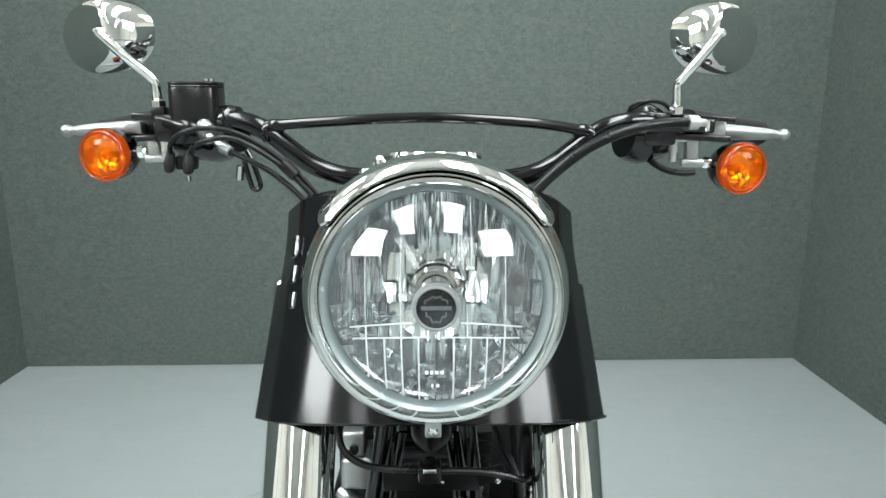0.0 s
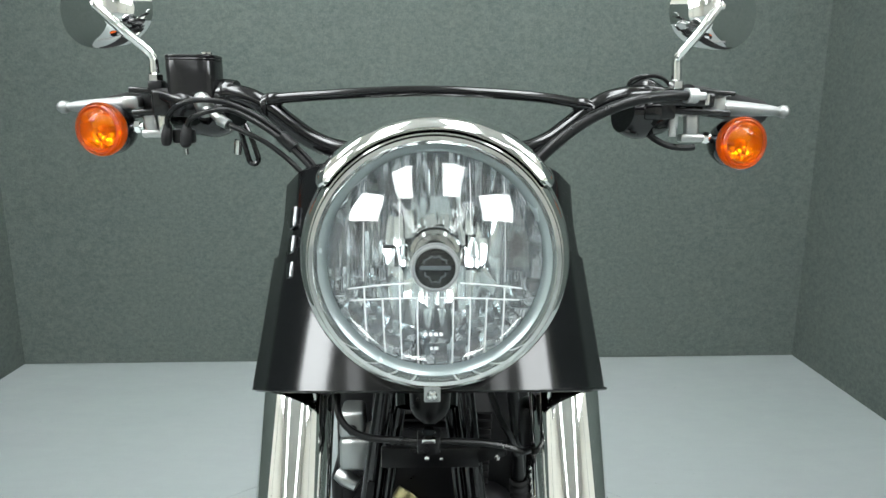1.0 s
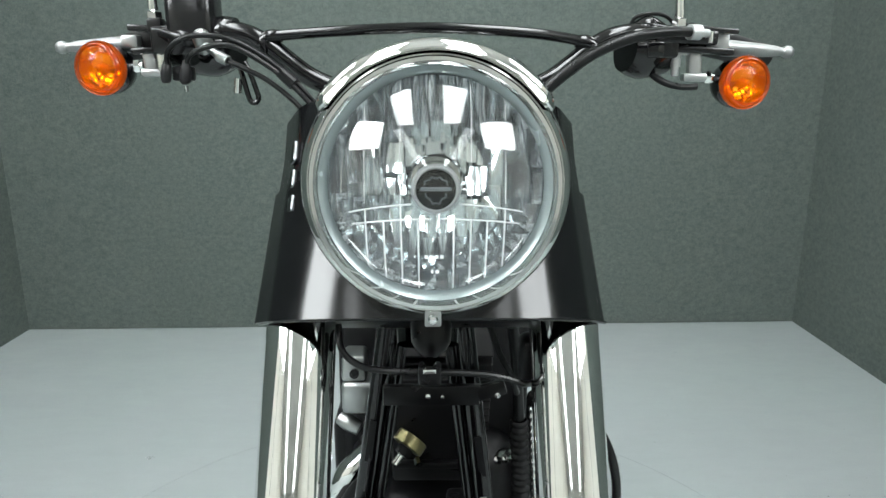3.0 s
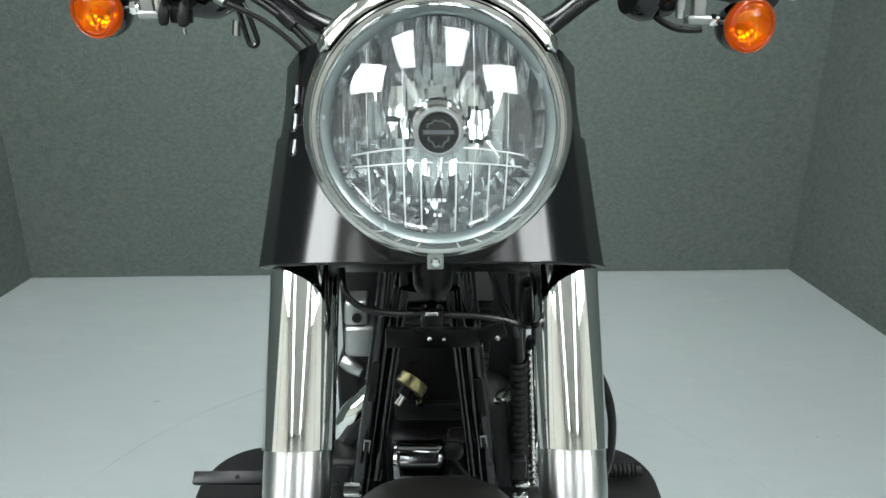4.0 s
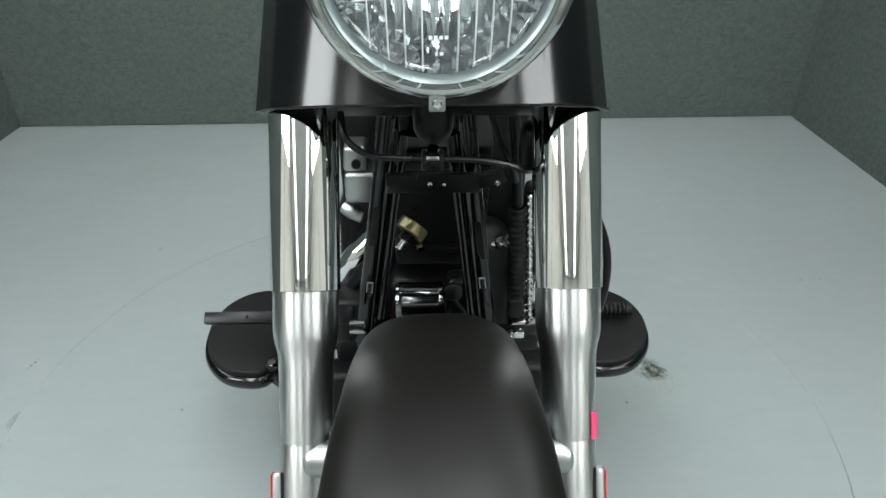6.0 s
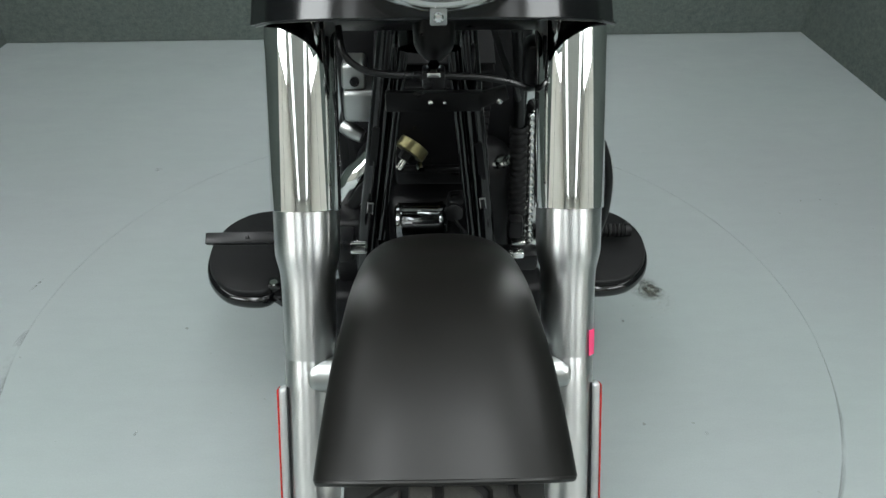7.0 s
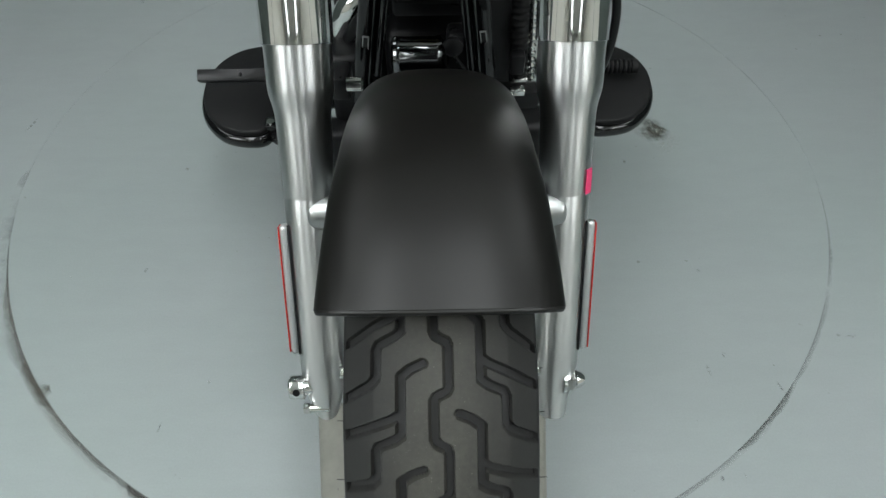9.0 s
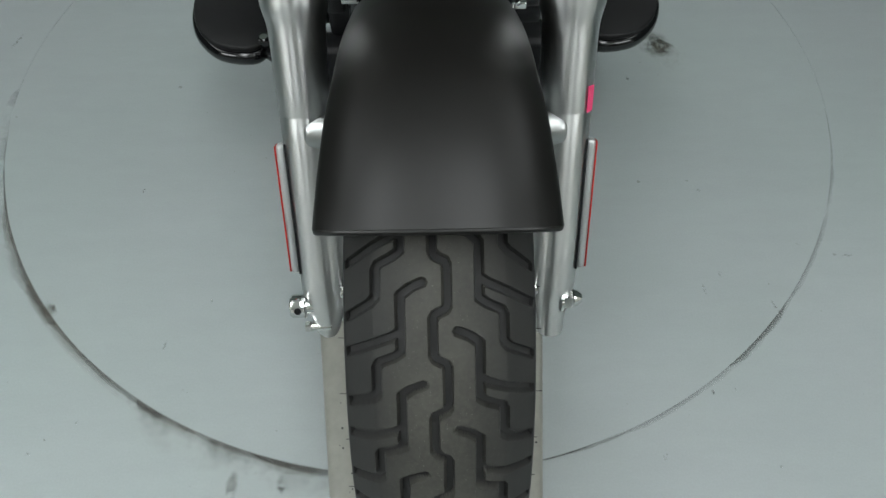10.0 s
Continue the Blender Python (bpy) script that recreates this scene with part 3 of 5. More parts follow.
for side in (-1, 1):
    leg = fork_leg(side)
    mid = fork_at(0.386)
    part("reflector_lens", block((0.0018, 0.0115, 0.146), frame_to((side * 0.1650, mid.y - 0.0077, mid.z + 0.0046), FORK), 0.001, 2), RED, leg, "red reflector strip")
    part("reflector_pad", block((0.0024, 0.0150, 0.151), frame_to((side * 0.1544, mid.y - 0.0077, mid.z + 0.0046), FORK), 0.001, 2), RUBBER, leg)

turn_r = frame_to((0.140, AY - 0.010, 0.292), (1, 0, 0), (0, 1, 0))
nut = part("axle_nut", joined(lathe([(0.0, 0.0), (0.0155, 0.0), (0.0155, 0.003), (0.0, 0.003)], 28, turn_r),
                              lathe([(0.0125, 0.003), (0.0132, 0.004), (0.0132, 0.013), (0.0115, 0.015)], 6, turn_r),
                              lathe([(0.0108, 0.015), (0.0095, 0.020), (0.006, 0.0245), (0.0, 0.0255)], 24, turn_r)), CHROME, bike, "chrome acorn nut")
turn_l = frame_to((-0.138, AY - 0.013, 0.290), (-1, 0, 0), (0, 1, 0))
head = part("axle_head", joined(lathe([(0.0, 0.0), (0.0085, 0.0), (0.0085, 0.014), (0.0128, 0.014), (0.0135, 0.0155), (0.0135, 0.030), (0.0122, 0.032),
                                       (0.0075, 0.032), (0.0065, 0.024), (0.0, 0.024)], 32, turn_l)), CHROME, bike, "chrome axle head with cross hole")
part("cross_hole", lathe([(0.0, -0.0138), (0.0042, -0.0138), (0.0042, 0.0138), (0.0, 0.0138)], 16,
                         frame_to((-0.1605, AY - 0.013, 0.290), (0, -0.82, 0.57))), BLACK_SATIN, head)
pin = fork_at(0.262, -0.132)
part("pinch_bolt", joined(lathe([(0.0, 0.0), (0.0048, 0.0), (0.0048, 0.024), (0.0, 0.024)], 16, frame_to((-0.150, pin.y - 0.012, pin.z + 0.004), (1, 0, 0), (0, 1, 0))),
                          lathe([(0.0, 0.0), (0.0068, 0.0), (0.0068, 0.007), (0.0, 0.007)], 6, frame_to((-0.156, pin.y - 0.012, pin.z + 0.004), (1, 0, 0), (0, 1, 0)))), CHROME_WORN, bike)
facing = Vector((0.80, -0.515, 0.309))
part("pink_sticker", block((0.0010, 0.012, 0.026), frame_to(fork_at(0.487, 0.132) + facing * 0.0270, FORK, facing), 0.0003, 1), PINK, bike, "small pink paper sticker on fork leg")


# nacelle ------------------------------------------------------------------------
def nacelle():
    half = []
    for x, y in ((0.0, 0.512), (0.030, 0.5121), (0.045, 0.5125), (0.055, 0.5131), (0.070, 0.5149), (0.085, 0.5177), (0.100, 0.5217), (0.112, 0.5263), (0.124, 0.5323),
                 (0.136, 0.5395), (0.144, 0.5455), (0.1475, 0.5490), (0.151, 0.5545), (0.157, 0.5650), (0.165, 0.5790), (0.1735, 0.5940)):
        half.append((x, y, 0.793 - 0.42 * (y - 0.512)))
    full = [(-x, y, z) for x, y, z in half[::-1]] + half[1:]
    base = spline(full, 4)

    def sheet(v0, v1, inset, rows):
        pts = []
        steps = [0.0, 0.004] + [k / (rows - 1) for k in range(1, rows - 1)] + [0.996, 1.0]
        for step in steps:
            v = v0 + (v1 - v0) * step
            for q in base:
                lean = 1.0 - 0.088 * min(1.0, v * 1.25) - inset / 0.17
                back = 0.0 if abs(q.x) > 0.1 else 0.0012 * math.sin(math.pi * v)
                p = Vector((q.x * lean - 0.003, q.y + inset - back, q.z)) + FORK * (0.222 * v)
                pts.append(tuple(p))
        return pts, grid_faces(len(pts) // len(base), len(base))

    lower = part("nacelle", sheet(0.0, 0.62, 0.0, 14), NACELLE, bike, "gloss black headlight nacelle", 50)
    thicken(lower, 0.0025, 1.0)
    part("lower_edge", sweep([q + FORK * 0.0005 for q in base], 0.0018, 8, 1), NACELLE, lower)
    upper = part("nacelle_shoulder", sheet(0.615, 1.0, 0.003, 10), NACELLE, bike, "gloss black upper nacelle", 50)
    thicken(upper, 0.0025, 1.0)
    # rounded top that closes the shoulders
    rim = [Vector(p) for p in sheet(0.99, 1.0, 0.003, 2)[0][-len(base):]]
    mid = Vector((0, 0.74, 0.952))
    rows = []
    for k, (mix, lift) in enumerate(((0.0, 0.0), (0.03, 0.004), (0.10, 0.007), (0.35, 0.008), (0.8, 0.008))):
        rows += [tuple(q.lerp(Vector((q.x * 0.75, mid.y, mid.z)), mix) + FORK * lift) for q in rim]
    part("nacelle_top", (rows, grid_faces(5, len(base))), NACELLE, bike, "", 50)
    for s in (-1, 1):
        m = along_fork(s * 0.134)
        h = up(0.946)
        part("fork_cap", joined(lathe([(0.0, h + 0.009), (0.010, h + 0.0088), (0.012, h + 0.007), (0.012, h + 0.003), (0.0165, h + 0.0025), (0.0180, h), (0.0180, h - 0.014)], 36, m)),
             CHROME, upper, "chrome fork cap")
    # added bars that stand in for reflected glints in the flank beside the lamp
    for u, v, tall in ((0.147, 0.775, 0.024), (0.144, 0.640, 0.020), (0.141, 0.520, 0.018)):
        lean = 1.0 - 0.088 * min(1.0, v * 1.25)
        y = float(np.interp(u, [p[0] for p in half], [p[1] for p in half]))
        q = Vector((-u * lean - 0.003, y, 0.793 - 0.42 * (y - 0.512))) + FORK * (0.222 * v)
        part("glint_bar", block((0.012, 0.006, tall), frame_to(q + Vector((-0.0010, -0.0005, 0)), FORK, (-0.5, 0.86, 0)), 0.0029, 5), DARK_CHROME, lower, "dark chrome bar standing in for a reflected glint")
    return lower


nacelle()

# lower fork yoke and stem under the nacelle
yoke_m = along_fork(0.0)
part("fork_yoke", joined(block((0.330, 0.056, 0.024), yoke_m @ Matrix.Translation((0, 0.006, up(0.768))), 0.006, 3)), BLACK_SATIN, bike)
stem = part("stem_cap", lathe([(0.0, -0.016), (0.006, -0.016), (0.010, -0.013), (0.016, -0.008), (0.020, 0.000), (0.021, 0.016), (0.021, 0.040)], 36,
                              frame_to((-0.002, 0.595, 0.739), (0, 0.35, 0.94))), BLACK_SATIN, bike)
for s in (-1, 1):
    part("clip_arm", block((0.003, 0.010, 0.034), Matrix.Translation((-0.002 + s * 0.037, 0.565, 0.733)), 0.001, 1), BLACK_SATIN, stem)

# brake line with its junction
line = part("brake_line", sweep([(-0.092, 0.575, 0.765), (-0.088, 0.562, 0.745), (-0.074, 0.558, 0.7315), (-0.052, 0.556, 0.7255), (-0.005, 0.552, 0.725),
                                 (0.040, 0.556, 0.7215), (0.070, 0.560, 0.715), (0.088, 0.566, 0.706), (0.102, 0.60, 0.69)], 0.0034, 10), CABLE, bike, "black rubber brake line")
part("junction", block((0.022, 0.018, 0.019), Matrix.Translation((-0.003, 0.553, 0.7235)), 0.003), BLACK_SATIN, line)
part("junction_bolt", joined(lathe([(0.0, 0.010), (0.0062, 0.010), (0.0062, 0.0)], 6, frame_to((-0.003, 0.548, 0.7305), (0, -0.45, 0.9))),
                             block((0.013, 0.010, 0.005), Matrix.Translation((-0.003, 0.546, 0.7300)), 0.0012)), CHROME, line, "chrome junction bolt")


# headlight ------------------------------------------------------------------------
LAMP = frame_to((0.003, 0.487, 0.914), (0, -math.cos(radians(3)), math.sin(radians(3))))
SAG, RL = 0.034, 0.0885
BALL = (RL * RL + SAG * SAG) / (2 * SAG)


def dome(r, gap=0.0):
    return math.sqrt((BALL - gap) ** 2 - r * r) - BALL + SAG - 0.002


def headlight():
    lamp = part("headlight", lathe([(0.107, -0.040), (0.1082, -0.052), (0.1080, -0.070), (0.104, -0.095), (0.090, -0.112), (0.0, -0.118)], 72, LAMP),
                BLACK, bike, "large round headlight with chrome trim ring")
    part("trim_ring", lathe([(0.0922, 0.002), (0.0935, 0.0080), (0.0955, 0.0115), (0.0985, 0.0115), (0.0998, 0.0085), (0.1003, 0.0050), (0.1013, 0.0055),
                             (0.1035, 0.0040), (0.1062, -0.0010), (0.1088, -0.0095), (0.1110, -0.0210), (0.1121, -0.0340), (0.1120, -0.0460),
                             (0.1108, -0.0500), (0.1070, -0.0510)], 128, LAMP), CHROME, lamp, "polished chrome trim ring", 40)
    part("gasket", lathe([(0.0868, -0.006), (0.0880, 0.0000), (0.0898, 0.0024), (0.0932, 0.0045)], 96, LAMP), GASKET, lamp, "pale grey lens seal")
    # eyebrow over the top, its ends rounded
    prof = [(0.1030, 0.0085), (0.1055, 0.0120), (0.1090, 0.0110), (0.1136, 0.0035), (0.1168, -0.0080), (0.1166, -0.0220), (0.1140, -0.0380), (0.1115, -0.0460)]
    n, pts = 60, []
    for k in range(n + 1):
        a = 32 + 116 * k / n
        end = min(a - 32, 148 - a)
        f = min(1.0, max(0.0, end / 5.0)) ** 0.5
        mid = (0.1098, -0.011)
        for r, h in prof:
            rr, hh = mid[0] + (r - mid[0]) * f, mid[1] + (h - mid[1]) * f
            pts.append(tuple(LAMP @ Vector((rr * math.cos(radians(a)), rr * math.sin(radians(a)), hh))))
    part("visor", (pts, grid_faces(n + 1, len(prof))), CHROME, lamp, "chrome eyebrow visor", 50)
    # faceted bowl: upright flutes above, large plain facets at the sides and below, a crust of small cut facets along the foot
    rng = random.Random(7)
    shapes = []

    def facet(x0, x1, y0, y1, tx, ty, bx, by):
        pts = []
        for i in range(7):
            for j in range(7):
                u, v = i / 6, j / 6
                x, y = x0 + (x1 - x0) * u, y0 + (y1 - y0) * v
                r = math.hypot(x, y)
                if r > RL * 0.985:
                    x, y = x / r * RL * 0.985, y / r * RL * 0.985
                    r = RL * 0.985
                h = -0.056 + 0.046 * (r / RL) ** 2 + bx * 4 * u * (1 - u) + by * 4 * v * (1 - v)
                h += tx * (x - (x0 + x1) / 2) + ty * (y - (y0 + y1) / 2)
                pts.append(tuple(LAMP @ Vector((x, y, h))))
        shapes.append((pts, grid_faces(7, 7)))

    def column(x0, x1, cuts, lean, bulge, swell, nod=0.0):
        for y0, y1 in zip(cuts, cuts[1:]):
            near = 0.0 if y0 * y1 < 0 else min(abs(y0), abs(y1))
            if math.hypot(min(abs(x0), abs(x1)), near) < RL * 0.985:
                way = rng.choice((-1, 1))
                facet(x0, x1, y0, y1, rng.uniform(-lean, lean), nod + rng.uniform(-lean, lean) * 0.6, way * bulge * rng.uniform(0.5, 1.2), rng.uniform(-swell, swell))

    # upper flutes, narrow over the bulb and wider towards the sides
    xs = [0.0, 0.0040, 0.0082, 0.0126, 0.0180, 0.0260, 0.0350, 0.0450]
    xs = [-x for x in xs[:0:-1]] + xs
    for x0, x1 in zip(xs, xs[1:]):
        step = rng.uniform(-0.006, 0.006)
        column(x0, x1, [-0.012, 0.010 + step, 0.036 + step, RL], 0.13, 0.00006 + (0.022 if min(abs(x0), abs(x1)) < 0.012 else 0.045) * (x1 - x0), 0.0004, -0.36)
    # flanks
    for s in (-1, 1):
        for a, b in ((0.0450, 0.0590), (0.0590, 0.0730), (0.0730, RL)):
            cuts = [-0.034 + rng.uniform(-0.004, 0.004)]
            while cuts[-1] < RL:
                cuts.append(cuts[-1] + rng.uniform(0.016, 0.036))
            column(min(s * a, s * b), max(s * a, s * b), cuts, 0.16, 0.0016, 0.0014)
    # plain facets under the bulb, one between each two ribs
    xs = [-0.0690, -0.0550, -0.0405, -0.0270, -0.0137, 0.0, 0.0137, 0.0268, 0.0396, 0.0537, 0.0690]
    for x0, x1 in zip(xs, xs[1:]):
        foot = -math.sqrt(max(0.0, 0.066 ** 2 - min(abs(x0), abs(x1)) ** 2)) - 0.002
        if foot < -0.028:
            column(x0, x1, [foot, foot * 0.55 - 0.010 + rng.uniform(-0.004, 0.004), -0.012], 0.13, 0.0014, 0.0018)
    # cut crust along the foot
    for k in range(20):
        a = 200 + 140 * k / 20
        for r0, r1 in ((0.0640, 0.0740), (0.0740, 0.0872)):
            c0, c1 = radians(a), radians(a + 140 / 20)
            tip, twist = rng.uniform(-0.003, 0.003), rng.uniform(-0.0022, 0.0022)
            pts = []
            for r, c, lift in ((r0, c0, tip), (r0, c1, -twist), (r1, c1, twist), (r1, c0, -tip), ((r0 + r1) / 2, (c0 + c1) / 2, 0.0025)):
                pts.append(tuple(LAMP @ Vector((r * math.cos(c), r * math.sin(c), -0.0535 + 0.046 * (r / RL) ** 2 + lift))))
            shapes.append((pts, [[0, 1, 4], [1, 2, 4], [2, 3, 4], [3, 0, 4]]))
    part("reflector", joined(*shapes, lathe([(RL, -0.003), (RL * 0.988, -0.014), (RL * 0.985, -0.060), (0.001, -0.062)], 96, LAMP)), REFLECT, lamp, "faceted chrome reflector bowl", 25)
    # bulb tube and its cap
    tube = part("bulb_shield", lathe([(0.0180, -0.050), (0.0172, -0.020), (0.0162, 0.004), (0.0164, 0.010), (0.0156, 0.012), (0.0156, 0.016), (0.0172, 0.018),
                                      (0.0186, 0.0205), (0.0190, 0.0240), (0.0183, 0.0270), (0.0168, 0.0282), (0.0152, 0.0274), (0.0145, 0.0255)], 56, LAMP), CHROME, lamp, "chrome bulb shield")
    part("shield_ring", lathe([(0.0191, 0.0235), (0.0186, 0.0262), (0.0175, 0.0286), (0.0163, 0.0290), (0.0154, 0.0280), (0.0151, 0.0262)], 56, LAMP), SILVER, lamp, "bright ring round the emblem disc")
    part("bulb_socket", lathe([(0.0235, -0.048), (0.0235, -0.038), (0.0215, -0.035), (0.0180, -0.036)], 48, LAMP), CHROME, lamp)
    disc = part("emblem_disc", lathe([(0.0146, 0.0255), (0.0140, 0.0262), (0.0001, 0.0264)], 48, LAMP), BLACK, lamp, "black disc with a plain grey shield shape")
    # plain shield outline and bar
    out = [(-0.0085, 0.0030), (-0.0085, 0.0062), (-0.0050, 0.0070), (-0.0030, 0.0095), (0.0, 0.0080), (0.0030, 0.0095), (0.0050, 0.0070), (0.0085, 0.0062), (0.0085, 0.0030)]
    low = [(x * 0.9, -y - (0.002 if abs(x) < 0.004 else 0)) for x, y in out]
    bars = [sweep([tuple(LAMP @ Vector((x, y, 0.0266))) for x, y in row], 0.00055, 6, 1) for row in (out, low)]
    bars.append(block((0.0235, 0.0032, 0.0008), LAMP @ Matrix.Translation((0, 0.0002, 0.0265)), 0.0002, 1))
    part("shield_shape", joined(*bars), EMBLEM, disc)
    # moulded ribs on the inside of the lens
    ribs = []

    def on_lens(x, y):
        return tuple(LAMP @ Vector((x, y, dome(min(math.hypot(x, y), RL), 0.0016) - 0.0006)))

    for x in (-0.0550, -0.0405, -0.0270, -0.0137, 0.0137, 0.0268, 0.0396, 0.0537):
        low = -math.sqrt((RL - 0.004) ** 2 - x * x)
        top = -0.0225 - 0.0065 * (x / 0.057) ** 2
        if abs(x) in (0.0550, 0.0270, 0.0537):
            top = -0.0105 - 0.0085 * (x / 0.066) ** 2
        ribs.append(sweep([on_lens(x, top + (low - top) * k / 10) for k in range(11)], 0.00072, 6, 1))
    for x in (-0.0550, -0.0270, 0.0268, 0.0537):
        high = math.sqrt((RL - 0.006) ** 2 - x * x)
        ribs.append(sweep([on_lens(x, -0.012 + (high + 0.012) * k / 10) for k in range(11)], 0.00028, 6, 1))
    for y, bow, reach, first in ((-0.0105, 0.0085, 0.068, 0.019), (-0.0225, 0.0065, 0.066, 0.004)):
        for side in (-1, 1):
            xs = [side * (first + (reach - first) * k / 16) for k in range(17)]
            ribs.append(sweep([on_lens(x, y - bow * (x / 0.066) ** 2) for x in xs], 0.0007, 6, 1))
    part("lens_ribs", joined(*ribs), RIB, lamp, "fine moulded glass ribs")
    # small print on the lens that cannot be read
    marks = [block((w, 0.0028, 0.0004), LAMP @ Matrix.Translation((x, y, dome(abs(y)) - 0.0012)), 0.0001, 1)
             for x, y, w in ((-0.0075, -0.0535, 0.0028), (-0.0035, -0.0535, 0.0028), (0.0005, -0.0535, 0.0028), (0.0045, -0.0535, 0.0028), (-0.003, -0.067, 0.002), (0.001, -0.067, 0.003))]
    part("lens_print", joined(*marks), RIB, lamp)
    lens = part("lens", lathe([(0.0001, dome(0.0))] + [(RL * k / 20, dome(RL * k / 20)) for k in range(1, 21)], 96, LAMP), GLASS, lamp, "clear domed glass lens", 60)
    faced(lens, LAMP.to_3x3().col[2])
    lens.visible_shadow = False
    # clamp with its screw under the ring
    tab = part("clamp_tab", joined(block((0.0135, 0.0030, 0.017), Matrix.Translation((0.0005, 0.478, 0.8075)), 0.0012), block((0.0135, 0.02, 0.003), Matrix.Translation((0.0005, 0.487, 0.815)), 0.001)), CAST_ALU, lamp, "small steel clamp tab")
    part("screw", joined(lathe([(0.0, 0.0042), (0.0028, 0.0038), (0.0042, 0.0022), (0.0045, 0.0)], 20, frame_to((0.0005, 0.4765, 0.8060), (0, -1, 0.05)))), CHROME, tab)


headlight()


# handlebar ------------------------------------------------------------------------
def handlebar():
    left = [(-0.430, 0.880, 1.030), (-0.340, 0.800, 1.040), (-0.270, 0.758, 1.049), (-0.235, 0.744, 1.050), (-0.205, 0.740, 1.045), (-0.182, 0.739, 1.033),
            (-0.160, 0.738, 1.016), (-0.138, 0.738, 1.000), (-0.112, 0.739, 0.989), (-0.080, 0.740, 0.984), (-0.040, 0.741, 0.983)]
    path = left + [(0.0, 0.741, 0.983)] + [(-x - 0.004, y, z - 0.002) for x, y, z in left[::-1]]
    bar = part("handlebar", sweep(path, 0.0112, 20, 8), BLACK, bike, "gloss black handlebar with cross brace")
    part("cross_brace", sweep([(-0.186, 0.737, 1.038), (-0.174, 0.733, 1.0435), (-0.104, 0.730, 1.0485), (-0.042, 0.729, 1.0515), (0.002, 0.729, 1.0522), (0.053, 0.729, 1.0505),
                               (0.116, 0.730, 1.0460), (0.166, 0.733, 1.0385), (0.180, 0.737, 1.032)], 0.0058, 16, 8), BLACK, bar, "gloss black cross brace")
    for s in (-1, 1):
        a = Vector((s * 0.176 - 0.004, 0.734, 1.0425 if s < 0 else 1.0375))
        part("brace_lug", joined(sweep([a + Vector((-s * 0.014, 0, 0.001)), a, a + Vector((s * 0.012, 0.003, -0.008))], [0.0066, 0.0078, 0.0085], 14, 4),
                                 block((0.007, 0.012, 0.016), Matrix.Translation(a + Vector((s * 0.006, -0.003, -0.010))), 0.002)), BLACK, bar)
        part("grip", sweep([(s * 0.300, 0.775, 1.0455), (s * 0.345, 0.805, 1.040), (s * 0.440, 0.888, 1.029)], [0.0165, 0.0170, 0.0165], 24, 6), RUBBER, bar, "black rubber grip")
    # riser clamp with acorn nuts
    clamp = part("riser_clamp", joined(block((0.150, 0.046, 0.030), Matrix.Translation((0.0, 0.742, 0.9855)), 0.010, 4),
                                       lathe([(0.060, 0.0), (0.060, 0.006), (0.055, 0.010), (0.045, 0.0125), (0.0, 0.0135)], 48, frame_to((0.0, 0.752, 0.9950), (0, 0.1, 1)))),
                 CHROME, bike, "chrome handlebar clamp")
    part("clamp_ring", lathe([(0.050, 0.010), (0.053, 0.0155), (0.056, 0.0160), (0.058, 0.0130), (0.058, 0.006)], 64, frame_to((0.0, 0.752, 0.9950), (0, 0.1, 1))), CHROME, clamp)
    for x in (-0.058, 0.044):
        m = frame_to((x, 0.712, 0.992), (0, -0.1, 1))
        part("acorn_nut", joined(lathe([(0.0135, 0.0), (0.0135, 0.006), (0.0085, 0.0065)], 28, m), lathe([(0.0078, 0.0065), (0.0078, 0.0120), (0.0068, 0.0128)], 6, m),
                                 lathe([(0.0064, 0.0125), (0.0058, 0.0170), (0.0030, 0.0200), (0.0, 0.0205)], 20, m)), CHROME, clamp)
    for x in (-0.074, 0.060):
        m = frame_to((x, 0.706, 0.984), (0, -0.1, 1))
        part("clamp_bolt", lathe([(0.0065, 0.0), (0.0065, 0.010), (0.0040, 0.0145), (0.0, 0.0150)], 20, m), CHROME, clamp)


handlebar()


def lever(s, tip, root, bracket_x):
    """A polished lever: flat blade, thin neck and a ball at the tip."""
    t, r = Vector(tip), Vector(root)
    w = t - r
    blade = sweep([r - w * 0.05, r, r + w * 0.35, r + w * 0.70, r + w * 0.83, r + w * 0.93], [0.0100, 0.0104, 0.0092, 0.0072, 0.0056, 0.0050], 24, 6, 0.9)
    ball = lathe([(0.0001, -0.0082), (0.0035, -0.0074), (0.0063, -0.0050), (0.0077, -0.0010), (0.0074, 0.0030), (0.0050, 0.0065), (0.0001, 0.0080)], 24,
                 frame_to(tuple(t - w.normalized() * 0.004), w))
    return part("lever", joined(blade, ball), LEVER, bike, "polished aluminium hand lever" if s > 0 else "polished aluminium brake lever", 50)


lever(-1, (-0.447, 0.800, 1.034), (-0.362, 0.792, 1.0375), 0)
lever(1, (0.434, 0.800, 1.030), (0.352, 0.792, 1.0345), 0)


def round_plate(x, y, wide, long, z0, z1):
    """A plate with well rounded corners, given by its half sizes."""
    out = []
    for k in range(48):
        c, q = math.cos(2 * math.pi * k / 48), math.sin(2 * math.pi * k / 48)
        out.append((x + wide * math.copysign(abs(c) ** 0.5, c), y + long * math.copysign(abs(q) ** 0.5, q)))
    return slab(out, z0, z1, 0.0012)


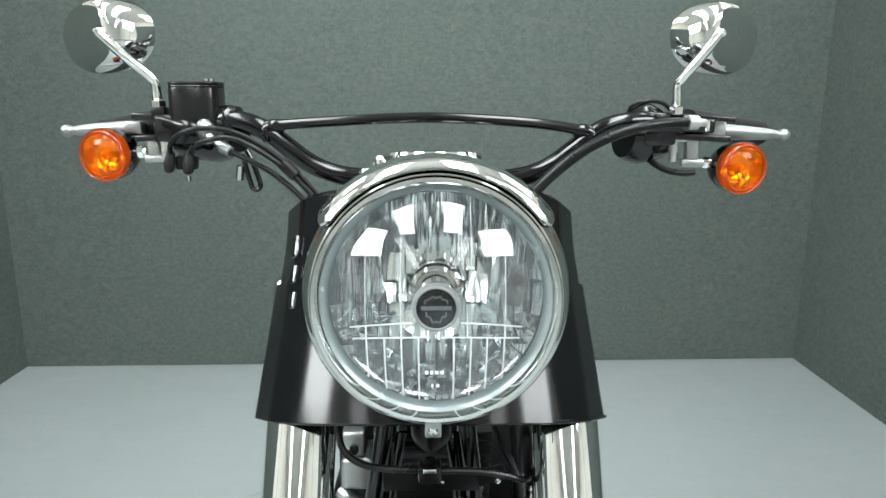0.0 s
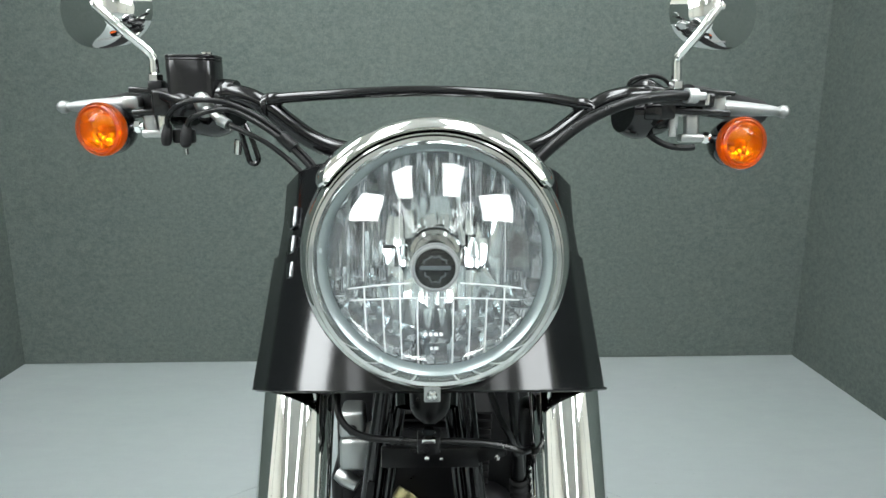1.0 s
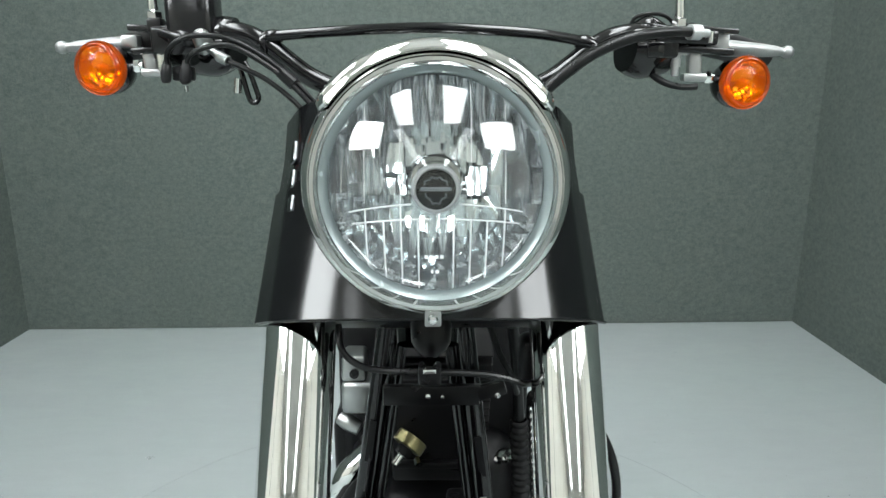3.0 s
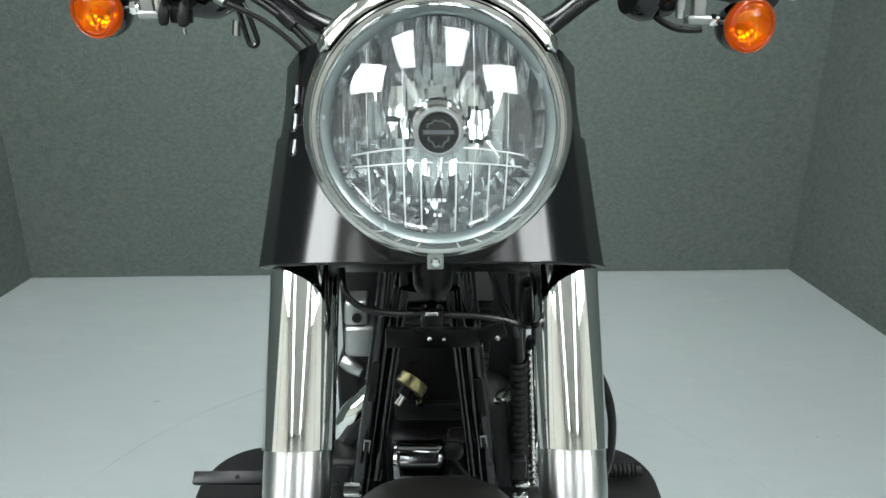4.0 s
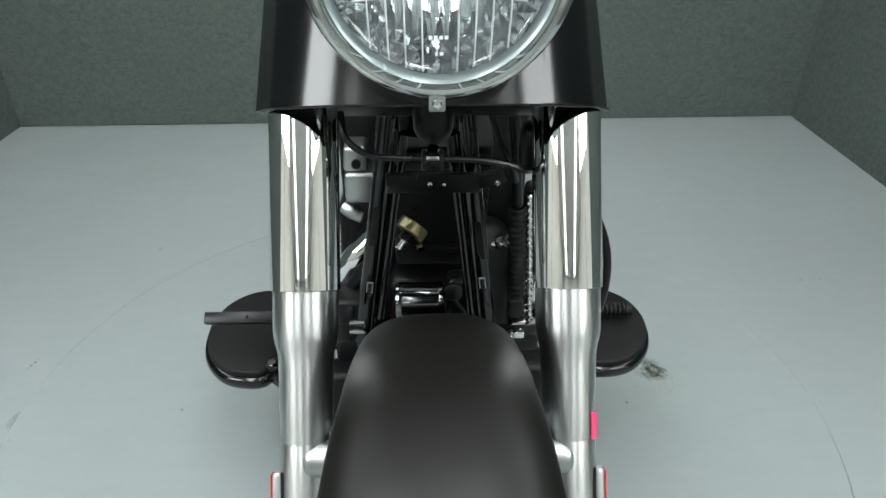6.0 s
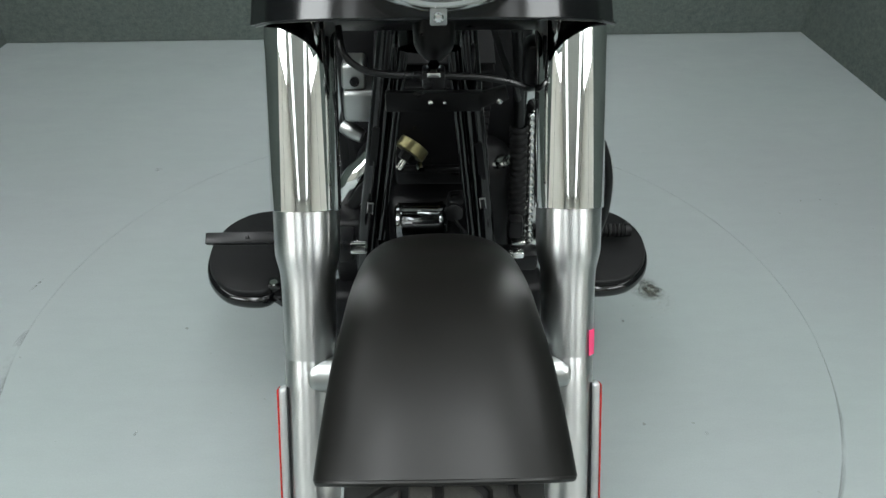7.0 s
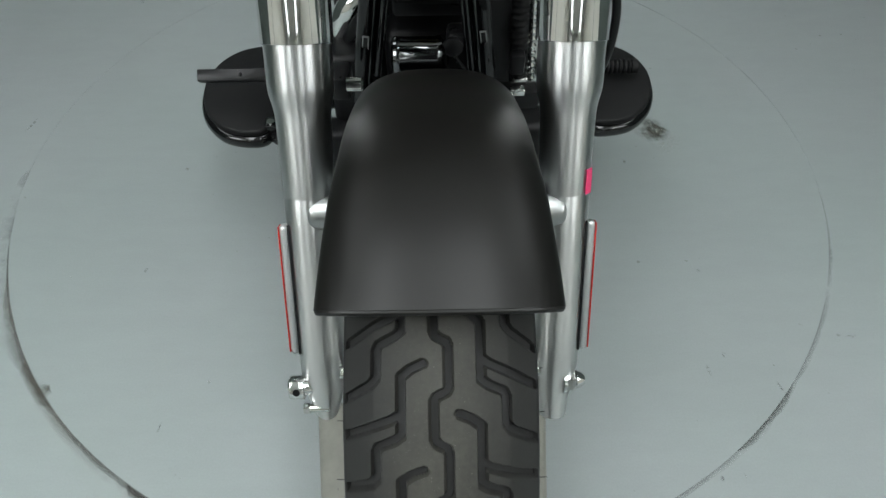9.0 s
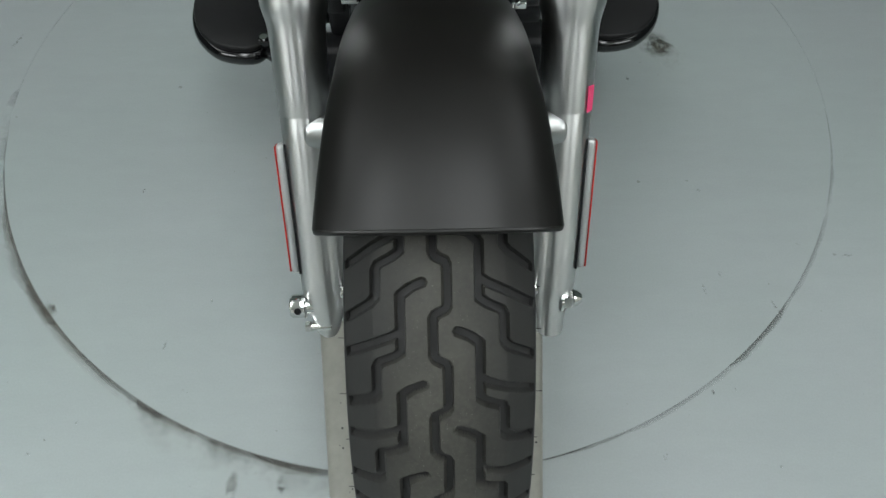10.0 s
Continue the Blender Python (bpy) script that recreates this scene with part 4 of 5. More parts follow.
def left_controls():
    """Brake cylinder with its reservoir, lever bracket, hose fitting and switch pods."""
    res = part("brake_reservoir", round_plate(-0.2668, 0.752, 0.0278, 0.0250, 1.0240, 1.0846), PLASTIC, bike, "satin black brake fluid reservoir")
    part("reservoir_lid", joined(*[round_plate(-0.2668, 0.752, 0.0283, 0.0254, 1.0848, 1.0872), round_plate(-0.2668, 0.752, 0.0280, 0.0251, 1.0874, 1.0908)]),
         PLASTIC, res)
    for x in (-0.252, -0.246):
        part("lid_screw", lathe([(0.003, 0), (0.003, 0.002), (0.0, 0.0022)], 12, Matrix.Translation((x, 0.742, 1.0918))), CHROME_WORN, res)
    br = part("lever_bracket", joined(block((0.052, 0.030, 0.030), Matrix.Translation((-0.288, 0.752, 1.0400)), 0.005, 3),
                                      block((0.058, 0.022, 0.0075), Matrix.Translation((-0.312, 0.756, 1.0515)) @ pose(0, 0, 0, 0, 4, 0), 0.002),
                                      block((0.050, 0.022, 0.0070), Matrix.Translation((-0.314, 0.756, 1.0290)) @ pose(0, 0, 0, 0, -3, 0), 0.002),
                                      block((0.012, 0.020, 0.010), Matrix.Translation((-0.2780, 0.740, 1.047)), 0.003),
                                      sweep([(-0.300, 0.742, 1.048), (-0.270, 0.732, 1.040), (-0.246, 0.738, 1.032)], [0.008, 0.010, 0.006], 12, 5)),
              PLASTIC, bike, "satin black lever bracket")
    part("mirror_mount", block((0.0165, 0.018, 0.0165), Matrix.Translation((-0.3100, 0.752, 1.0555)), 0.003), BLACK_SATIN, br)
    part("pivot_block", block((0.020, 0.016, 0.015), Matrix.Translation((-0.350, 0.776, 1.0395)), 0.003), CAST_ALU, br)
    part("switch_housing", joined(sweep([(-0.222, 0.748, 1.033), (-0.250, 0.762, 1.028), (-0.292, 0.785, 1.030)], [0.020, 0.028, 0.026], 24, 6),
                                        sweep([(-0.218, 0.746, 1.050), (-0.230, 0.748, 1.049), (-0.244, 0.752, 1.046)], [0.014, 0.017, 0.017], 24, 5)), BLACK, bike, "gloss black switch housing")
    banjo = part("banjo_fitting", joined(lathe([(0.0, 0.010), (0.005, 0.0095), (0.0085, 0.006), (0.0100, 0.0), (0.0100, -0.014)], 24, frame_to((-0.2505, 0.722, 1.0400), (-0.1, -0.6, 0.75))),
                                         sweep([(-0.248, 0.720, 1.034), (-0.236, 0.712, 1.026), (-0.228, 0.708, 1.0205)], [0.0045, 0.0040, 0.0050], 12, 5),
                                         sweep([(-0.229, 0.708, 1.0210), (-0.219, 0.705, 1.0160)], [0.0062, 0.0058], 16, 1)), CAST_ALU, bike, "silver brake hose fitting")
    part("bleed_stub", joined(lathe([(0.0, 0.0), (0.0048, 0.0), (0.0048, 0.016), (0.0, 0.016)], 14, frame_to((-0.2165, 0.732, 0.9985), (-0.15, 0.1, -1)))), CHROME_WORN, banjo)
    loop = [(-0.2085, 0.730, 1.016), (-0.2030, 0.730, 1.004), (-0.1975, 0.731, 0.986), (-0.1955, 0.731, 0.977), (-0.1985, 0.731, 0.972), (-0.2040, 0.731, 0.973),
            (-0.2070, 0.731, 0.981), (-0.2110, 0.730, 1.000), (-0.2140, 0.730, 1.012)]
    part("wire_loop", sweep(loop, 0.0030, 10, 5), BLACK, bike, "gloss black wire clip")
    # two rubber boots where the cables enter
    for x, y, z, k in ((-0.2885, 0.712, 1.004, 0.9), (-0.2655, 0.706, 1.004, 1.0)):
        part("cable_boot", sweep([(x - 0.001, y, z - 0.0125 * k), (x - 0.001, y, z - 0.0095 * k), (x, y, z), (x + 0.002, y + 0.001, z + 0.012)], [0.0030, 0.0056 * k, 0.0062, 0.0042], 18, 5), RUBBER, bike, "black rubber cable boot")
    part("boot_tip", sweep([(-0.2665, 0.706, 0.990), (-0.2660, 0.706, 0.984)], [0.003, 0.0022], 10, 1), CHROME_WORN, bike)
    part("cable_guide", joined(block((0.022, 0.016, 0.016), Matrix.Translation((-0.2730, 0.722, 1.003)), 0.003), lathe([(0.0, 0.006), (0.0040, 0.006), (0.0040, 0.0)], 12, frame_to((-0.2725, 0.714, 1.006), (0, -1, 0)))), BLACK_SATIN, bike)


left_controls()


def cables():
    part("throttle_cable", sweep([(-0.2865, 0.712, 1.010), (-0.283, 0.705, 1.024), (-0.268, 0.698, 1.036), (-0.246, 0.695, 1.0415), (-0.218, 0.696, 1.039), (-0.190, 0.698, 1.027),
                                  (-0.160, 0.698, 1.006), (-0.136, 0.694, 0.984), (-0.112, 0.690, 0.956), (-0.095, 0.690, 0.930)], 0.0029, 12), CABLE, bike, "black throttle cable")
    part("idle_cable", sweep([(-0.2640, 0.706, 1.012), (-0.257, 0.700, 1.022), (-0.236, 0.694, 1.030), (-0.212, 0.692, 1.031), (-0.185, 0.692, 1.018), (-0.155, 0.690, 0.997),
                              (-0.130, 0.686, 0.972), (-0.110, 0.684, 0.948), (-0.095, 0.684, 0.925)], 0.0029, 12), CABLE, bike, "black idle cable")
    hose = part("brake_hose", sweep([(-0.2190, 0.705, 1.0160), (-0.200, 0.700, 1.008), (-0.176, 0.697, 0.996), (-0.150, 0.692, 0.976), (-0.130, 0.688, 0.955), (-0.112, 0.688, 0.925)], 0.0029, 12), CABLE, bike, "black brake hose")
    part("cable_tie", joined(sweep([(-0.160, 0.6915, 1.0045), (-0.146, 0.6895, 0.9920)], 0.0070, 14, 1)), CABLE, bike)
    part("clutch_cable", sweep([(0.286, 0.722, 1.0475), (0.262, 0.712, 1.0475), (0.228, 0.702, 1.0440), (0.196, 0.698, 1.0350), (0.166, 0.695, 1.0210), (0.136, 0.690, 1.0000), (0.110, 0.686, 0.976), (0.094, 0.684, 0.955)],
                               [0.0055, 0.0055, 0.0057, 0.0060, 0.0063, 0.0065, 0.0064, 0.006], 16), CABLE, bike, "thick grey-black clutch cable sleeve")
    part("cable_end", joined(sweep([(0.280, 0.720, 1.0476), (0.292, 0.724, 1.0474)], 0.0084, 18, 1), sweep([(0.292, 0.724, 1.0474), (0.304, 0.730, 1.0470)], 0.0045, 14, 1)), SILVER, bike, "silver cable ferrule")
    part("switch_wire", sweep([(0.246, 0.762, 1.012), (0.258, 0.756, 1.000), (0.274, 0.750, 0.9915), (0.292, 0.748, 0.9890), (0.304, 0.748, 0.9900)], 0.0038, 10), CABLE, bike, "black signal wire")
    part("hood_cable", sweep([(0.228, 0.770, 1.052), (0.232, 0.764, 1.066), (0.250, 0.762, 1.0705), (0.268, 0.766, 1.068), (0.281, 0.770, 1.058)], 0.0024, 8), CABLE, bike)
    part("thin_wire", sweep([(0.196, 0.744, 1.030), (0.164, 0.742, 1.012), (0.132, 0.742, 0.996), (0.094, 0.742, 0.990)], 0.0020, 8), CABLE, bike)


cables()


def right_controls():
    part("switch_housing", joined(sweep([(0.222, 0.760, 1.030), (0.240, 0.766, 1.028), (0.268, 0.780, 1.030)], [0.024, 0.030, 0.027], 28, 6),
                                  sweep([(0.226, 0.758, 1.046), (0.246, 0.764, 1.052), (0.264, 0.770, 1.050)], [0.010, 0.017, 0.012], 20, 5),
                                  block((0.020, 0.010, 0.018), Matrix.Translation((0.250, 0.740, 1.030)), 0.003)), BLACK, bike, "gloss black switch housing")
    br = part("lever_bracket", joined(block((0.070, 0.026, 0.016), Matrix.Translation((0.286, 0.752, 1.0440)) @ pose(0, 0, 0, 0, 2, 0), 0.003),
                                      block((0.060, 0.020, 0.0060), Matrix.Translation((0.315, 0.752, 1.0520)) @ pose(0, 0, 0, 0, 4, 0), 0.0018),
                                      block((0.078, 0.022, 0.0075), Matrix.Translation((0.303, 0.754, 1.0300)) @ pose(0, 0, 0, 0, 3, 0), 0.002),
                                      block((0.020, 0.024, 0.030), Matrix.Translation((0.268, 0.752, 1.0360)), 0.004)), PLASTIC, bike, "satin black clutch lever bracket")
    part("pivot_block", joined(block((0.024, 0.014, 0.018), Matrix.Translation((0.332, 0.770, 1.0400)), 0.003), block((0.016, 0.010, 0.005), Matrix.Translation((0.311, 0.744, 1.0430)), 0.0015)), SILVER, br)
    part("cable_pin", lathe([(0.0, 0.006), (0.0042, 0.006), (0.0042, -0.006), (0.0, -0.006)], 14, Matrix.Translation((0.312, 0.742, 1.0435))), CHROME, br)


right_controls()


# mirrors ------------------------------------------------------------------------
def mirror(s, cx, cz, half, stem):
    """A chrome teardrop shell on a bent chrome stem, its back to the front of the bike."""
    n, rings, pts = 56, 14, []
    m = Matrix.Translation((cx, 0.782, cz)) @ pose(0, 0, 0, 0, s * 9, s * 12)
    for k in range(rings + 1):
        f = math.sin(k / rings * math.pi / 2)
        for i in range(n):
            a = 2 * math.pi * i / n
            c, q = math.cos(a), math.sin(a)
            square = 0.80 if c * s > 0 else 0.96
            x = math.copysign(abs(c) ** square, c) * half * f
            z = math.copysign(abs(q) ** (0.86 if c * s > 0 else 0.98), q) * (0.0420 - 0.002 * c * s) * f
            # a long flat flank on the outer side, a full round on the inner one
            u = s * x / half
            rise = 1 - (u + 0.40) / 1.40 if u > -0.40 else math.sqrt(max(0.0, 1 - ((-0.40 - u) / 0.62) ** 2))
            depth = (0.036 * rise + 0.004) * max(0.0, 1 - f ** 5) ** 0.7
            x += s * 0.004 * (z / 0.04) * 0.5
            pts.append(tuple(m @ Vector((x, -depth, z))))
    shell = (pts, grid_faces(rings + 1, n, False, True))
    rim = pts[-n:]
    body = part("mirror", shell, CHROME, bike, "chrome teardrop rear-view mirror", 60)
    inner = [tuple(m @ Vector((0.94 * (m.inverted() @ Vector(p)).x, 0.004, 0.94 * (m.inverted() @ Vector(p)).z))) for p in rim]
    part("mirror_rim", joined((rim + inner, grid_faces(2, n, False, True))), CHROME, body)
    part("mirror_glass", (inner, [list(range(n))]), CHROME, body, "flat mirror glass")
    part("stem", sweep(stem, [0.0062, 0.0058, 0.0054, 0.0054, 0.0054, 0.0052, 0.0050][:len(stem)], 18, 8), CHROME, body, "bent chrome mirror stem")
    end = Vector(stem[-1])
    part("stem_ball", lathe([(0.0001, -0.0055), (0.0042, -0.0040), (0.0058, 0.0), (0.0048, 0.006), (0.0001, 0.012)], 20, frame_to(tuple(end), (0.1, 1, 0.2))), CHROME, body)
    part("stem_nut", lathe([(0.0, 0.0), (0.0085, 0.0), (0.0085, 0.008), (0.0062, 0.010)], 6, frame_to(stem[0], (0, 0, 1))), CHROME, body)


mirror(-1, -0.3735, 1.1430, 0.0600, [(-0.3115, 0.752, 1.062), (-0.3120, 0.752, 1.076), (-0.3130, 0.752, 1.089), (-0.3200, 0.748, 1.0995), (-0.340, 0.739, 1.119), (-0.3640, 0.736, 1.142)])
mirror(1, 0.3275, 1.1425, 0.0570, [(0.2810, 0.756, 1.056), (0.2800, 0.755, 1.072), (0.2790, 0.754, 1.088), (0.2830, 0.750, 1.0960), (0.299, 0.740, 1.119), (0.3165, 0.736, 1.1435)])


# turn signals ---------------------------------------------------------------------
def turn_signal(s, x, z):
    m = frame_to((x, 0.752, z), (s * 0.20, -1, 0.02)) @ Matrix.Diagonal((0.96, 0.95, 1.0, 1.0))
    body = part("turn_signal", lathe([(0.0305, -0.006), (0.0310, -0.012), (0.0300, -0.022), (0.0255, -0.034), (0.0170, -0.043), (0.0, -0.047)], 48, m), BLACK, bike, "round amber turn signal in black housing")
    part("bowl", lathe([(0.0292, -0.002), (0.0270, -0.010), (0.0215, -0.017), (0.0120, -0.021), (0.0, -0.022)], 40, m), GOLD, body, "gilded reflector bowl")
    rng = random.Random(3)
    flutes = []
    for k in range(6):
        a = radians(205 + 26 * k)
        tip = m @ Matrix.Translation((0.0140 * math.cos(a), 0.0140 * math.sin(a), -0.0135)) @ pose(0, 0, 0, -15, rng.uniform(-5, 5), 0)
        flutes.append(lathe([(0.0001, 0.0006), (0.0024, 0.0005), (0.0042, 0.0001), (0.0049, -0.0010), (0.0049, -0.0050)], 16, tip))
    part("bowl_dimple", joined(*flutes), GOLD, body)
    part("bulb", lathe([(0.0, 0.002), (0.004, 0.0005), (0.0062, -0.004), (0.0062, -0.010), (0.004, -0.016), (0.004, -0.021)], 24, m), see_through_bulb, body, "dull amber bulb")
    edge = part("lens_rim", lathe([(0.0310, -0.008), (0.0322, -0.004), (0.0322, 0.0010), (0.0310, 0.0030), (0.0296, 0.0022), (0.0286, 0.0046), (0.0270, 0.0054), (0.0256, 0.0040),
                                   (0.0248, 0.0048)], 64, m), AMBER_RIM, body, "deep orange ridged rim", 60)
    faced(edge, m.to_3x3().col[2])
    edge.visible_shadow = False
    lens = part("lens", lathe([(0.0248, 0.0048), (0.0236, 0.0060), (0.0200, 0.0082), (0.0120, 0.0108), (0.0050, 0.0118), (0.0001, 0.0120)], 64, m), AMBER, body, "ringed amber lens", 60)
    faced(lens, m.to_3x3().col[2])
    lens.visible_shadow = False
    return body


see_through_bulb = surface("amber_bulb", (0.45, 0.16, 0.02), 0.2, 0.0, 0.1, 90, 500)
turn_signal(-1, -0.3795, 1.0092)
turn_signal(1, 0.3622, 0.9942)
part("signal_stem", joined(sweep([(-0.352, 0.766, 1.0105), (-0.332, 0.762, 1.0125)], [0.0052, 0.0050], 16, 1), lathe([(0.0, 0.0), (0.0078, 0.0), (0.0078, 0.006), (0.0, 0.006)], 6, frame_to((-0.3430, 0.764, 1.0115), (1, 0, 0.1), (0, 1, 0)))), CHROME, bike, "chrome signal stem")
part("signal_bracket", joined(block((0.015, 0.014, 0.026), Matrix.Translation((-0.3215, 0.756, 1.0170)) @ pose(0, 0, 0, 0, -6, 0), 0.004, 3), block((0.026, 0.016, 0.009), Matrix.Translation((-0.3190, 0.756, 1.0045)), 0.003)), CAST_ALU, bike, "cast silver signal bracket")
part("bracket_bolt", block((0.011, 0.012, 0.026), Matrix.Translation((-0.3055, 0.752, 1.0170)), 0.003), CHROME_WORN, bike)
part("signal_stem", joined(sweep([(0.334, 0.766, 0.998), (0.314, 0.762, 1.001)], [0.0052, 0.0050], 16, 1), lathe([(0.0, 0.0), (0.0078, 0.0), (0.0078, 0.006), (0.0, 0.006)], 6, frame_to((0.3180, 0.764, 1.0005), (1, 0, -0.1), (0, 1, 0)))), CHROME, bike, "chrome signal stem")
part("signal_bracket", joined(block((0.0150, 0.014, 0.030), Matrix.Translation((0.3010, 0.756, 1.0140)) @ pose(0, 0, 0, 0, -4, 0), 0.003, 3), block((0.028, 0.016, 0.0095), Matrix.Translation((0.3020, 0.756, 1.0000)), 0.003),
                              block((0.036, 0.012, 0.0035), Matrix.Translation((0.2900, 0.756, 1.0265)), 0.001)), CAST_ALU, bike, "cast silver signal bracket")
part("bracket_bolt", joined(lathe([(0.0, 0.0), (0.0055, 0.0), (0.0055, 0.014), (0.0042, 0.014), (0.0042, 0.024), (0.0, 0.024)], 14, frame_to((0.2800, 0.756, 1.0255), (0, 0, -1)))), SILVER, bike)


# frame and engine -------------------------------------------------------------------
def frame_tubes():
    for s, top, low in ((-1, (-0.050, 0.705, 0.735), (-0.098, 0.695, 0.412)), (1, (0.034, 0.705, 0.735), (0.070, 0.695, 0.419))):
        a, b = Vector(top), Vector(low)
        tube = part("downtube", sweep([a, a.lerp(b, 0.35), a.lerp(b, 0.7), b, b + Vector((s * 0.010, 0.02, -0.12)), b + Vector((s * 0.012, 0.10, -0.20)), b + Vector((s * 0.012, 0.55, -0.22))], 0.0125, 18, 6), BLACK, bike, "gloss black frame downtube")
        # flat web on the inner face, with a small printed tag
        q, p = b.lerp(a, 0.05), a.lerp(b, 0.05)
        web = part("web", sweep([p + Vector((-s * 0.020, -0.002, 0)), q + Vector((-s * 0.019, -0.002, 0))], 0.0065, 12, 1), BLACK, tube)
        c = b.lerp(a, 0.22)
        part("tag", block((0.0085, 0.0010, 0.019), Matrix.Translation(c + Vector((0, -0.0125, 0))) @ pose(0, 0, 0, 0, -s * 8, 0), 0.0003, 1), TAG, tube, "small printed label")
        part("tag_print", block((0.0055, 0.0010, 0.0145), Matrix.Translation(c + Vector((0, -0.0130, 0))) @ pose(0, 0, 0, 0, -s * 8, 0), 0.0002, 1), BLACK_SATIN, tube)
        c = b.lerp(a, 0.42 if s > 0 else 0.50)
        part("barcode_strip", block((0.009, 0.0010, 0.055), Matrix.Translation(c + Vector((s * 0.002, -0.0125, 0))) @ pose(0, 0, 0, 0, -s * 8, 0), 0.0003, 1), BLACK_SATIN, tube)
    part("steering_neck", lathe([(0.034, -0.10), (0.036, -0.06), (0.030, -0.05), (0.030, 0.10)], 32, frame_to((-0.006, 0.700, 0.80), FORK)), BLACK, bike, "gloss black steering neck")
    br = part("cross_bracket", joined(block((0.112, 0.010, 0.024), Matrix.Translation((-0.002, 0.668, 0.6445)), 0.002), block((0.036, 0.010, 0.018), Matrix.Translation((0.066, 0.668, 0.6500)) @ pose(0, 0, 0, 0, -16, 0), 0.003)), BLACK_SATIN, bike, "satin black cross bracket")
    for x, z, r in ((-0.006, 0.6452, 0.0036), (0.0105, 0.6445, 0.0026), (0.0735, 0.6460, 0.0040)):
        part("screw", lathe([(r, 0.0), (r * 0.8, 0.002), (0.0, 0.0026)], 14, frame_to((x, 0.6625, z), (0, -1, 0.1))), CHROME, br)


frame_tubes()


def engine():
    case = part("crankcase", joined(block((0.250, 0.42, 0.30), Matrix.Translation((0.0, 1.02, 0.34)), 0.05, 4), block((0.13, 0.10, 0.10), Matrix.Translation((-0.005, 0.80, 0.40)), 0.02, 3)), BLACK_ENGINE, bike, "black engine case")
    part("cylinder_head", joined(block((0.285, 0.16, 0.34), Matrix.Translation((0.0, 0.955, 0.50)), 0.02, 3), block((0.06, 0.10, 0.20), Matrix.Translation((-0.125, 0.93, 0.40)), 0.02, 3)), BLACK_ENGINE, case)
    part("front_cover", joined(block((0.104, 0.03, 0.150), Matrix.Translation((-0.004, 0.775, 0.545)), 0.006), block((0.10, 0.012, 0.010), Matrix.Translation((-0.004, 0.756, 0.500)), 0.003), block((0.085, 0.016, 0.020), Matrix.Translation((0.004, 0.762, 0.603)), 0.004)),
         BLACK_SATIN, case, "flat black cover between the tubes")
    barrel = part("cylinder", lathe([(0.055, -0.14), (0.055, 0.06)], 40, frame_to((0.0, 0.90, 0.60), (0, -0.38, 0.92))), BLACK_ENGINE, bike, "black finned engine cylinder")
    for k in range(11):
        part("cooling_fin", block((0.160, 0.150, 0.0035), frame_to((0.0, 0.90 + 0.0057 * (k - 8), 0.60 - 0.0138 * (k - 5)), (0, -0.38, 0.92)), 0.001, 1), BLACK_ENGINE, barrel)
    # polished rocker box seen past the fork
    box = part("rocker_box", joined(block((0.046, 0.060, 0.046), Matrix.Translation((-0.1015, 0.815, 0.5795)), 0.007, 3), block((0.034, 0.050, 0.036), Matrix.Translation((-0.108, 0.815, 0.6200)), 0.006, 3, 0.9)), CAST_ALU, bike, "polished rocker cover")
    part("cover_bolt", lathe([(0.0065, 0.0), (0.0065, 0.004), (0.004, 0.0045), (0.004, 0.002), (0.0, 0.002)], 16, frame_to((-0.1060, 0.789, 0.6160), (0, -1, 0.1))), BLACK_SATIN, box)
    part("cover_flange", block((0.012, 0.050, 0.040), Matrix.Translation((-0.0745, 0.822, 0.5800)), 0.004), BLACK_SATIN, box)
    part("intake_elbow", joined(sweep([(-0.132, 0.82, 0.536), (-0.120, 0.815, 0.530), (-0.104, 0.81, 0.523)], [0.010, 0.012, 0.010], 16, 4)), CAST_ALU, bike, "chrome elbow")
    part("exhaust_pipe", sweep([(-0.078, 0.815, 0.500), (-0.098, 0.805, 0.478), (-0.122, 0.802, 0.452), (-0.140, 0.82, 0.400), (-0.150, 0.90, 0.30), (-0.155, 1.10, 0.22)], [0.016, 0.019, 0.020, 0.020, 0.020, 0.020], 24), CHROME, bike, "chrome exhaust pipe")
    part("heat_shield", sweep([(-0.090, 0.788, 0.470), (-0.108, 0.782, 0.446), (-0.126, 0.785, 0.420)], [0.008, 0.013, 0.010], 16, 5, 0.5), BLACK_SATIN, bike)
    part("oil_filter", lathe([(0.0, -0.036), (0.018, -0.036), (0.0255, -0.033), (0.0270, -0.029), (0.0255, -0.027), (0.0260, -0.024), (0.0260, 0.022), (0.0272, 0.024), (0.0272, 0.030), (0.022, 0.034), (0.0, 0.034)], 40,
                                   frame_to((-0.0205, 0.703, 0.4490), (1, 0, 0), (0, 1, 0))), DARK_CHROME, bike, "dark chrome oil filter canister")
    part("filter_mount", joined(block((0.036, 0.035, 0.060), Matrix.Translation((0.034, 0.715, 0.4530)), 0.008, 3), lathe([(0.013, 0.0), (0.013, 0.006), (0.008, 0.009), (0.0, 0.009)], 24, frame_to((0.024, 0.698, 0.468), (0, -1, 0.1)))), BLACK_SATIN, bike)
    part("filter_wire", sweep([(0.022, 0.695, 0.468), (0.030, 0.690, 0.452), (0.046, 0.694, 0.428), (0.060, 0.70, 0.410)], 0.0025, 8), CABLE, bike)
    # brass pressure switch
    m = frame_to((-0.031, 0.748, 0.537), (0.56, 0.50, 0.62))
